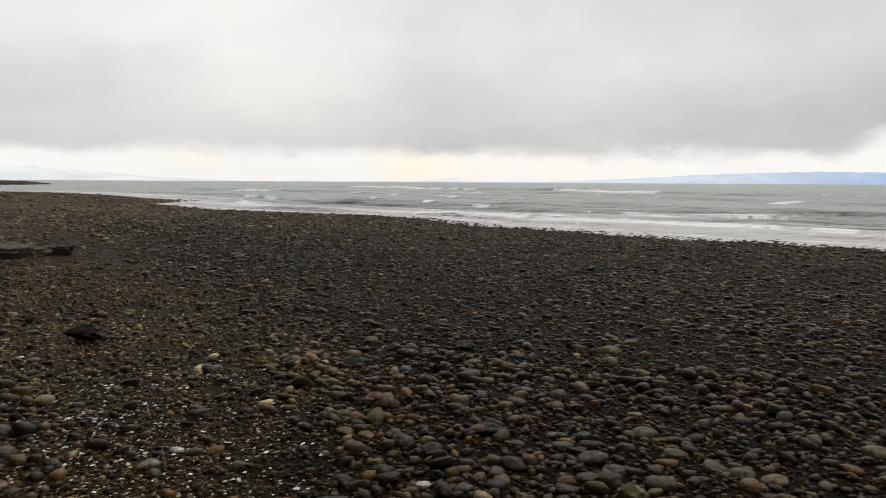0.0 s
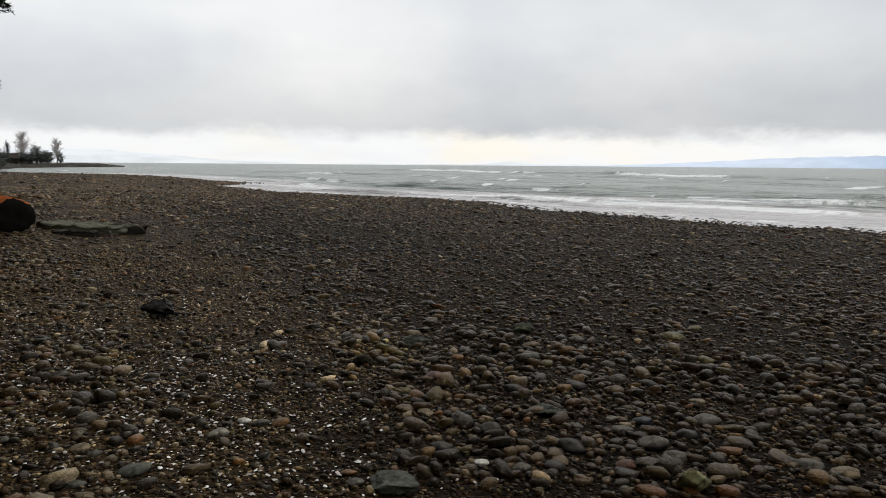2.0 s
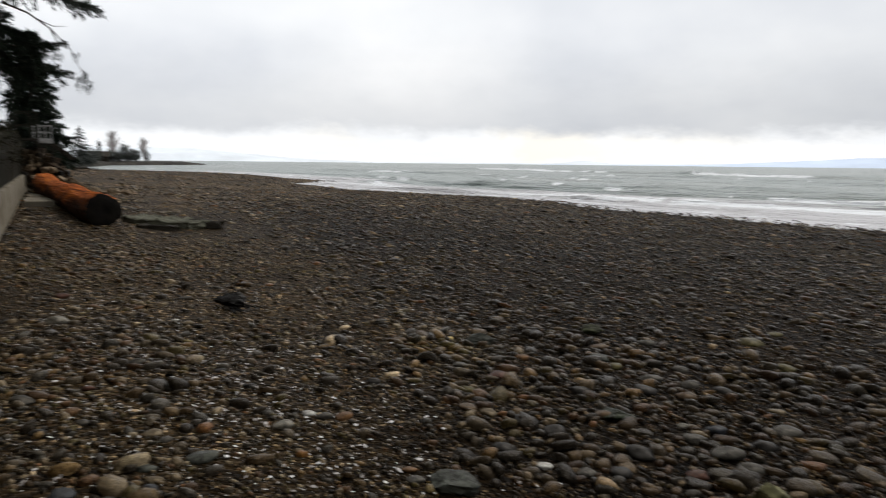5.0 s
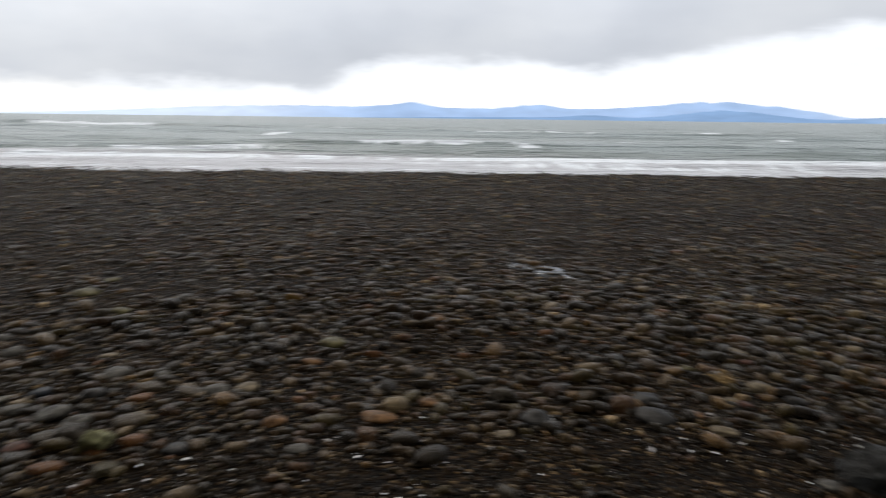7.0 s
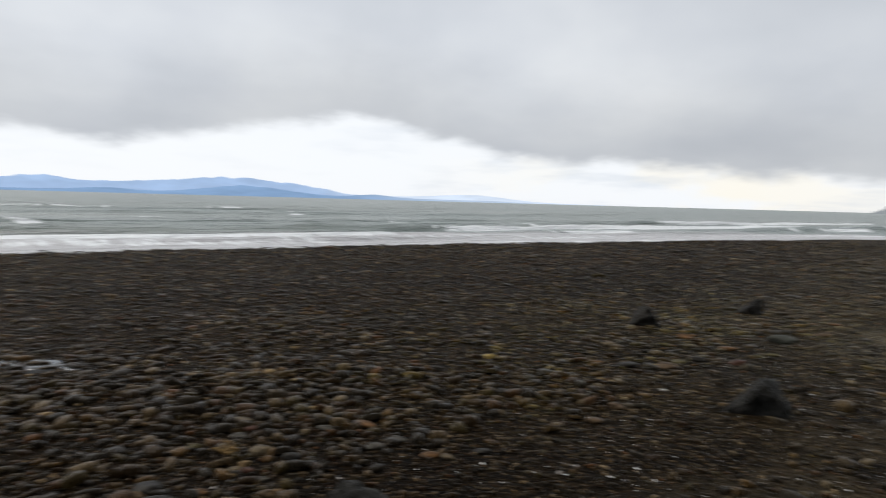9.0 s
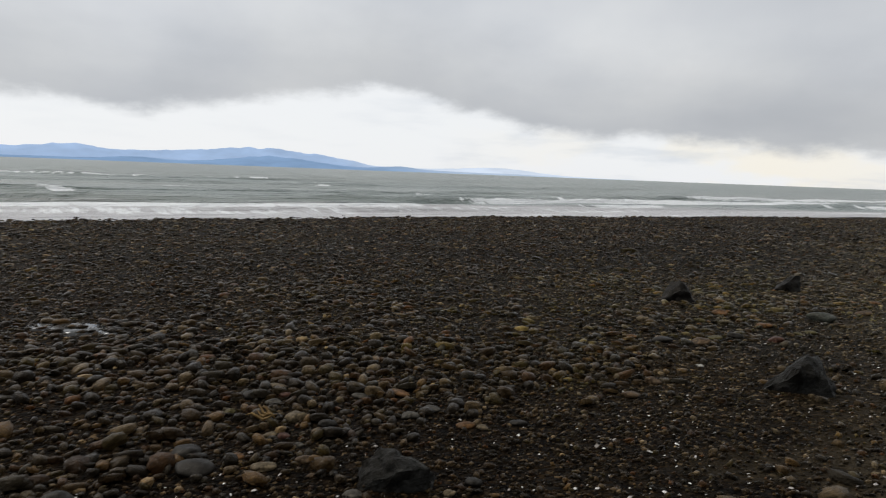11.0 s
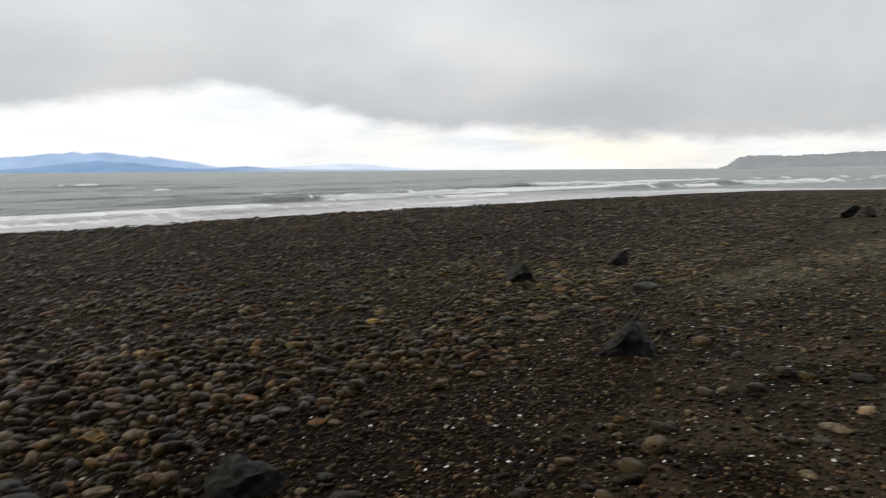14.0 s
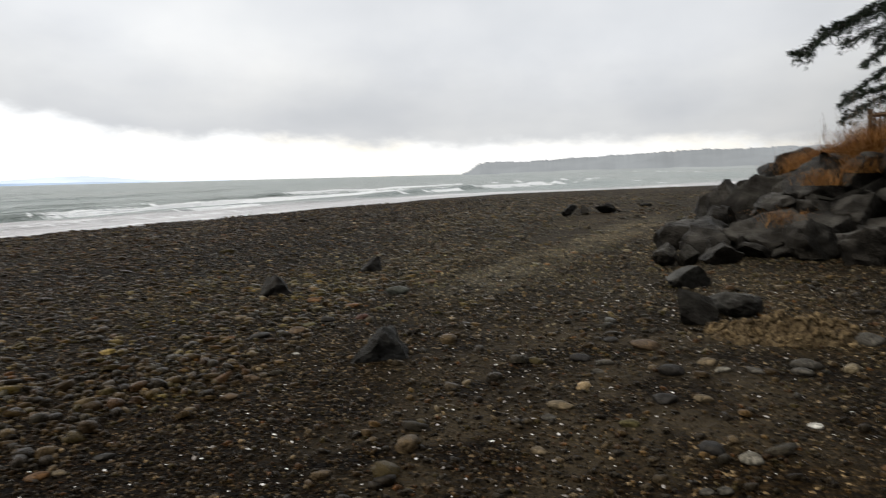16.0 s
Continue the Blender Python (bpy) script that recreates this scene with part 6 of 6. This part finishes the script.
kelp, rng = Soup(), random.Random(12)
kx, ky = np.linspace(6.25, 7.3, 64), np.linspace(-1.6, 0.1, 100)
kelp.add([(x, y, float(land(x, y)) + kelp_height(x, y)) for y in ky for x in kx], [tuple(f[:3]) for f in grid_faces(64, 100)] + [(f[0], f[2], f[3]) for f in grid_faces(64, 100) if len(f) == 4])
for k in range(420):
    x, y = 6.76 + rng.gauss(0, 0.22), -0.76 + rng.gauss(0, 0.36)
    if kelp_height(x, y) < 0.0:
        continue
    a, pts = rng.uniform(0, 6.283), []
    for i in range(6):
        a += rng.uniform(-1.2, 1.2)
        x, y = x + 0.020 * math.cos(a), y + 0.020 * math.sin(a)
        pts.append((x, y, float(land(x, y)) + max(0.0, kelp_height(x, y)) + rng.uniform(0.0, 0.02)))
    w = rng.choice((0.4, 0.6, 1.2, 2.4))
    kelp.add(*tube(pts, [0.003 * w, 0.007 * w, 0.012 * w, 0.011 * w, 0.007 * w, 0.002 * w], 5))
tagged(new("dried_kelp", kelp.mesh("dried_kelp", M_KELP)), "matted tan heap of dried kelp on gravel", "seaweed", kind="stuff")
weed = Soup()
for k in range(4):
    x, y, a = 1.78 + rng.gauss(0, 0.03), 3.98 + rng.gauss(0, 0.03), rng.uniform(1.5, 3.2)
    pts = [(x + 0.035 * i * math.cos(a), y + 0.035 * i * math.sin(a), float(land(x, y)) + 0.05 + 0.02 * math.sin(i * 1.4 + k)) for i in range(6)]
    weed.add(*tube(pts, [0.003, 0.008, 0.01, 0.01, 0.007, 0.002], 5))
M_WEED = leaf_material("yellow_weed", (0.10, 0.058, 0.018), (0.20, 0.125, 0.045), 0.6)
tagged(new("seaweed_strand", weed.mesh("seaweed_strand", M_WEED)), "yellow-brown strand of seaweed on cobbles", "seaweed", kind="stuff")
M_PUDDLE, t, b = material("puddle_water")
wire(t, ramp(t, noise_tex(t, place(t), 3.0), [(0.4, (0.02, 0.02, 0.018)), (0.6, (0.04, 0.038, 0.034))]), b.inputs["Base Color"])
b.inputs["Roughness"].default_value = 0.16
for k, (x, y, w, d) in enumerate([(1.2, 7.55, 0.25, 0.3), (1.46, 7.28, 0.1, 0.14), (0.92, 7.85, 0.11, 0.15)]):
    vs = [(x, y, float(land(x, y)) + 0.011)]
    vs += [(x + w * math.cos(q) * (1 + 0.35 * noise.noise(Vector((math.cos(q) * 2, math.sin(q) * 2, k)))), y + d * math.sin(q) * (1 + 0.35 * noise.noise(Vector((math.cos(q) * 2, math.sin(q) * 2, k + 5)))), float(land(x, y)) + 0.011) for q in np.linspace(0, 6.283, 25)[:-1]]
    vs += [(a, c, e - 0.08) for a, c, e in vs[1:]]
    fs = [(0, 1 + i, 1 + (i + 1) % 24) for i in range(24)]
    for i in range(24):
        j = (i + 1) % 24
        fs += [(1 + i, 25 + i, 25 + j), (1 + i, 25 + j, 1 + j)]
    tagged(new("puddle", array_mesh("puddle", vs, fs, M_PUDDLE)), "shallow rain puddle among wet cobbles", "puddle", "puddles among cobbles")


# ---- cobbles and pebbles ----
def dome(sides, rings, seed):
    """A rounded stone without its buried underside: vertices in a unit ball, and triangles."""
    rng = np.random.default_rng(seed)
    verts = [(0, 0, 1.0)]
    sx_, sy_ = rng.uniform(0.95, 1.2), rng.uniform(0.6, 0.85)
    lump = rng.uniform(-0.17, 0.17, (3, 2))
    for r in range(1, rings + 1):
        th = math.radians(18 + 100 * r / rings) if rings > 1 else math.radians(95)
        for k in range(sides):
            ph = 2 * math.pi * (k + 0.5 * (r % 2)) / sides
            f = 1 + sum(a * math.cos((n + 1) * ph + 9 * c) for n, (a, c) in enumerate(lump)) + rng.uniform(-0.09, 0.09)
            s = abs(math.sin(th)) ** 0.8
            verts.append((s * math.cos(ph) * sx_ * f, s * math.sin(ph) * sy_ * f, math.copysign(abs(math.cos(th)) ** 0.9, math.cos(th)) * (1 + rng.uniform(-0.2, 0.2))))
    faces = [(0, 1 + k, 1 + (k + 1) % sides) for k in range(sides)]
    for r in range(rings - 1):
        for k in range(sides):
            a, c = 1 + r * sides + k, 1 + r * sides + (k + 1) % sides
            d, e = a + sides, c + sides
            if (r + 1) % 2:
                faces += [(a, d, c), (c, d, e)]
            else:
                faces += [(a, d, e), (a, e, c)]
    return np.array(verts), np.array(faces)


def strew(name, x, y, d, shapes, mat, label, flat=(0.4, 0.68), seed=0, lift=0.2, tilt=0.2):
    """Many stones as one mesh."""
    rng = np.random.default_rng(seed)
    which = rng.integers(0, len(shapes), len(x))
    soup, z = Soup(), land(x, y)
    for s, (v, f) in enumerate(shapes):
        m = which == s
        n = int(m.sum())
        if not n:
            continue
        turn, h = rng.uniform(0, 6.283, n), d[m] * rng.uniform(*flat, n)
        ta, tb = rng.normal(0, tilt, n), rng.normal(0, tilt, n)
        q = v[None] * np.stack([d[m], d[m], h], -1)[:, None] * 0.5
        q[..., 2] += ta[:, None] * q[..., 0] + tb[:, None] * q[..., 1]
        c, w = np.cos(turn)[:, None], np.sin(turn)[:, None]
        pts = np.stack([q[..., 0] * c - q[..., 1] * w + x[m][:, None], q[..., 0] * w + q[..., 1] * c + y[m][:, None], q[..., 2] + (z[m] + h * lift)[:, None]], -1)
        soup.add(pts.reshape(-1, 3), (f[None] + np.arange(n)[:, None, None] * len(v)).reshape(-1, 3))
    ob = new(name, soup.mesh(name, mat))
    return tagged(ob, label, "stones", kind="stuff")


EDGE_X = [-60, -20, -11.3, -7.5, -5.7, -4, -3.2, -2.5, -1.7, -1, -0.3, 0.3, 1.1, 1.8, 2.5, 4.4, 5.6, 8.7, 13, 18, 40, 60]
EDGE_Y = [14, 9, 5.9, 4.3, 3.8, 3, 2.4, 2.3, 2.75, 3.3, 3.55, 3.75, 3.7, 3.35, 3.25, 3.5, 3.5, 4.2, 3.8, 4.0, 6, 8]


def cobbled(x, y):
    """How far the beach is covered with cobbles, 0 to 1."""
    wob = 0.35 * vnoise(x * 0.9, y * 0.9, 71) + 0.2 * vnoise(x * 2.3, y * 2.3, 72)
    field = smooth(y - np.interp(x, EDGE_X, EDGE_Y) + wob, -0.35, 0.35)
    shingle = smooth(-x, 2.7, 3.6) * smooth(1.35 + 0.27 * (-x - 4) - y + 0.5 * wob, -0.35, 0.4) * 0.8
    strip = 0.14 * smooth(-x, 2, 6) + 0.03 + (0.10 + 0.16 * smooth(x, 5, 8)) * smooth(vnoise(x * 0.9, y * 1.3, 79), -0.1, 0.5) * smooth(x, 1, 3) + 0.05 * smooth(-x, -1.0, 1.0)
    return np.clip(np.maximum(np.maximum(field, shingle), strip), 0, 1)


def foot_line(x):
    return -0.325 - 0.13 * x + np.where(x < -14.4, 0.042 * (-x - 14.4), 0)


def cast(rng, x0, x1, y0, y1, gap):
    """Jittered points on staggered rows."""
    gx_, gy_ = np.meshgrid(np.arange(x0, x1, gap), np.arange(y0, y1, gap * 0.9))
    gx_ = gx_ + (np.arange(gx_.shape[0]) % 2)[:, None] * gap * 0.5
    x, y = gx_.ravel() + rng.uniform(-0.55, 0.55, gx_.size) * gap, gy_.ravel() + rng.uniform(-0.55, 0.55, gx_.size) * gap
    ok = (y > foot_line(x) + 0.06) | (x > 1.75)
    for u, v, w in SET_STONES:
        ok &= (np.abs(x - u) > 0.5 * w) | (np.abs(y - v) > 0.5 * w) | ((x - u) ** 2 + (y - v) ** 2 > (0.48 * w) ** 2)
    ok &= (y < shore(x) + np.where(rng.random(len(x)) < 0.1, 0.3, -0.7)) & (bank(x, y) < 0.12)
    return x[ok], y[ok]


NEAR_SHAPES = [dome(8, 3, s) for s in range(8)]
MID_SHAPES = [dome(6, 2, 20 + s) for s in range(8)]
FAR_SHAPES = [dome(5, 2, 40 + s) for s in range(5)]
TINY_SHAPES = [dome(4, 2, 60 + s) for s in range(6)]
rng = np.random.default_rng(3)


def stone_size(rng, x, y, n):
    """Diameters: larger in the cobble field, smaller on the shingle by the wall."""
    base = np.where((y < 2.4) & (x < -2), 0.050, 0.0585)
    base = base * (1 + 0.22 * vnoise(x * 0.45, y * 0.45, 73))
    return np.minimum(0.16, base * np.exp(rng.normal(-0.12, 0.54, n)))


x, y = cast(rng, -6.6, 7.2, -1.6, 6.8, 0.064)
r = np.hypot(x, y)
keep = (r > 2.3) & (r < 6.6) & (rng.random(len(x)) < cobbled(x, y) * 0.84) & (y > -0.35 * np.abs(x) - 0.3)
x, y = x[keep], y[keep]
d = stone_size(rng, x, y, len(x))
own = (x > -2.5) & (x < -0.3) & (y > 2.75) & (y < 4.2) & (d > 0.062)
own &= np.cumsum(own) <= 300
strew("cobbles", x[~own], y[~own], d[~own], NEAR_SHAPES, M_STONE, "wet rounded cobbles in grey, brown and rust", seed=1, flat=(0.34, 0.62), lift=0.30, tilt=0.2)
near_meshes = [array_mesh("cobble", v * 0.5, f, M_COBBLE) for v, f in NEAR_SHAPES]
COBBLES = list(zip(x[own], y[own], d[own]))

x, y = cast(rng, -13.5, 13.5, -3.5, 13.4, 0.080)
r = np.hypot(x, y)
keep = (r >= 6.6) & (r < 13.2) & (rng.random(len(x)) < cobbled(x, y) * 0.9)
x, y = x[keep], y[keep]
strew("cobbles", x, y, stone_size(rng, x, y, len(x)) * 1.04, MID_SHAPES, M_STONE, "wet rounded cobbles in grey and brown", seed=2, flat=(0.26, 0.46), lift=0.28, tilt=0.14)

x, y = cast(rng, -46, 50, -2.5, 41, 0.178)
r = np.hypot(x, y)
keep = (r >= 13.2) & (rng.random(len(x)) < np.clip(cobbled(x, y) + 0.1, 0, 1) * np.clip(16 / r, 0, 1) ** 1.5)
x, y = x[keep], y[keep]
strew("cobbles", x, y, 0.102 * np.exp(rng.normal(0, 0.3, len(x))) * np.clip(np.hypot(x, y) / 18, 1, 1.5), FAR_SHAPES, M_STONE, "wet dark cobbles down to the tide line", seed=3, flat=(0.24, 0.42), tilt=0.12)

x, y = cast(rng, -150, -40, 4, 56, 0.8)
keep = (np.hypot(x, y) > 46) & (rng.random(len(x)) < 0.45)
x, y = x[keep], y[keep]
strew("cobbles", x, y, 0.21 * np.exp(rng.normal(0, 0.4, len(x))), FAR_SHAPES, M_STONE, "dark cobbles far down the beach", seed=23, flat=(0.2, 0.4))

x, y = cast(rng, -7.0, 7.5, -1.8, 4.6, 0.0367)
r = np.hypot(x, y)
keep = (r > 2.5) & (r < 6.4) & (rng.random(len(x)) < 0.72 * (1.0 - 0.45 * cobbled(x, y)) * (1 - smooth(x - 0.9 * y, 1.5, 4.0) * (0.12 + 0.6 * smooth(vnoise(x * 1.1, y * 1.6, 77), -0.4, 0.2)))) & (y > -0.35 * np.abs(x) - 0.3)
x, y = x[keep], y[keep]
strew("pebbles", x, y, 0.027 * np.exp(rng.normal(0, 0.42, len(x))), TINY_SHAPES, M_STONE, "small dark pebbles and coarse gravel", seed=4, flat=(0.4, 0.7))
x, y = cast(rng, -14, 15, -3.5, 6.5, 0.09)
r = np.hypot(x, y)
keep = (r >= 6.4) & (r < 16) & (rng.random(len(x)) < 0.8 * (1.0 - 0.8 * cobbled(x, y)))
x, y = x[keep], y[keep]
strew("pebbles", x, y, 0.046 * np.exp(rng.normal(0, 0.35, len(x))), TINY_SHAPES, M_STONE, "small dark pebbles and coarse gravel", seed=5, flat=(0.4, 0.8))

x, y = cast(rng, -2.6, 2.6, -0.4, 2.6, 0.062)
keep = (np.hypot(x, y) <= 2.5) & (rng.random(len(x)) < 0.75)
x, y = x[keep], y[keep]
strew("pebbles", x, y, 0.036 * np.exp(rng.normal(0, 0.4, len(x))), TINY_SHAPES, M_STONE, "small dark pebbles and coarse gravel", seed=15, flat=(0.4, 0.7))

# broken shells
x, y = cast(rng, -9, 10, -2.2, 4.8, 0.045)
r = np.hypot(x, y)
dense = 0.06 + 0.01 * smooth(x, 0.5, 2.5) + 0.5 * np.exp(-(((x + 4.2) / 1.8) ** 2) - ((y - 1.8) / 0.85) ** 2) + 0.22 * np.exp(-(((x + 5.5) / 2.5) ** 2) - ((y - 1.3) / 0.9) ** 2) + 0.05 * np.exp(-(((x - 3.2) / 1.6) ** 2) - ((y - 1.6) / 1.3) ** 2)
keep = (r > 2.3) & (rng.random(len(x)) < dense * (1 - 0.9 * smooth(y - np.interp(x, EDGE_X, EDGE_Y), -0.3, 0.4))) & (y > -0.35 * np.abs(x) - 0.3)
x, y = x[keep], y[keep]
strew("shell_fragments", x, y, np.minimum(0.034, np.where(x < 0, 0.0150, 0.0125) * np.exp(rng.normal(0, 0.5, len(x)))), [dome(5, 1, 80 + s) for s in range(6)], M_SHELL, "broken white shell fragments strewn on gravel", flat=(0.25, 0.5), seed=6, lift=0.9)

rng = np.random.default_rng(8)
for px_, py_, pd_ in COBBLES:
    ob = new("cobble", near_meshes[int(rng.integers(0, len(near_meshes)))])
    h = pd_ * rng.uniform(0.32, 0.62)
    ob.parent = ground
    ob.matrix_basis = pose(px_, py_, float(land(px_, py_)) + h * 0.2, rng.normal(0, 7), rng.normal(0, 7), rng.uniform(0, 360)) @ Matrix.Diagonal((pd_, pd_, h, 1))
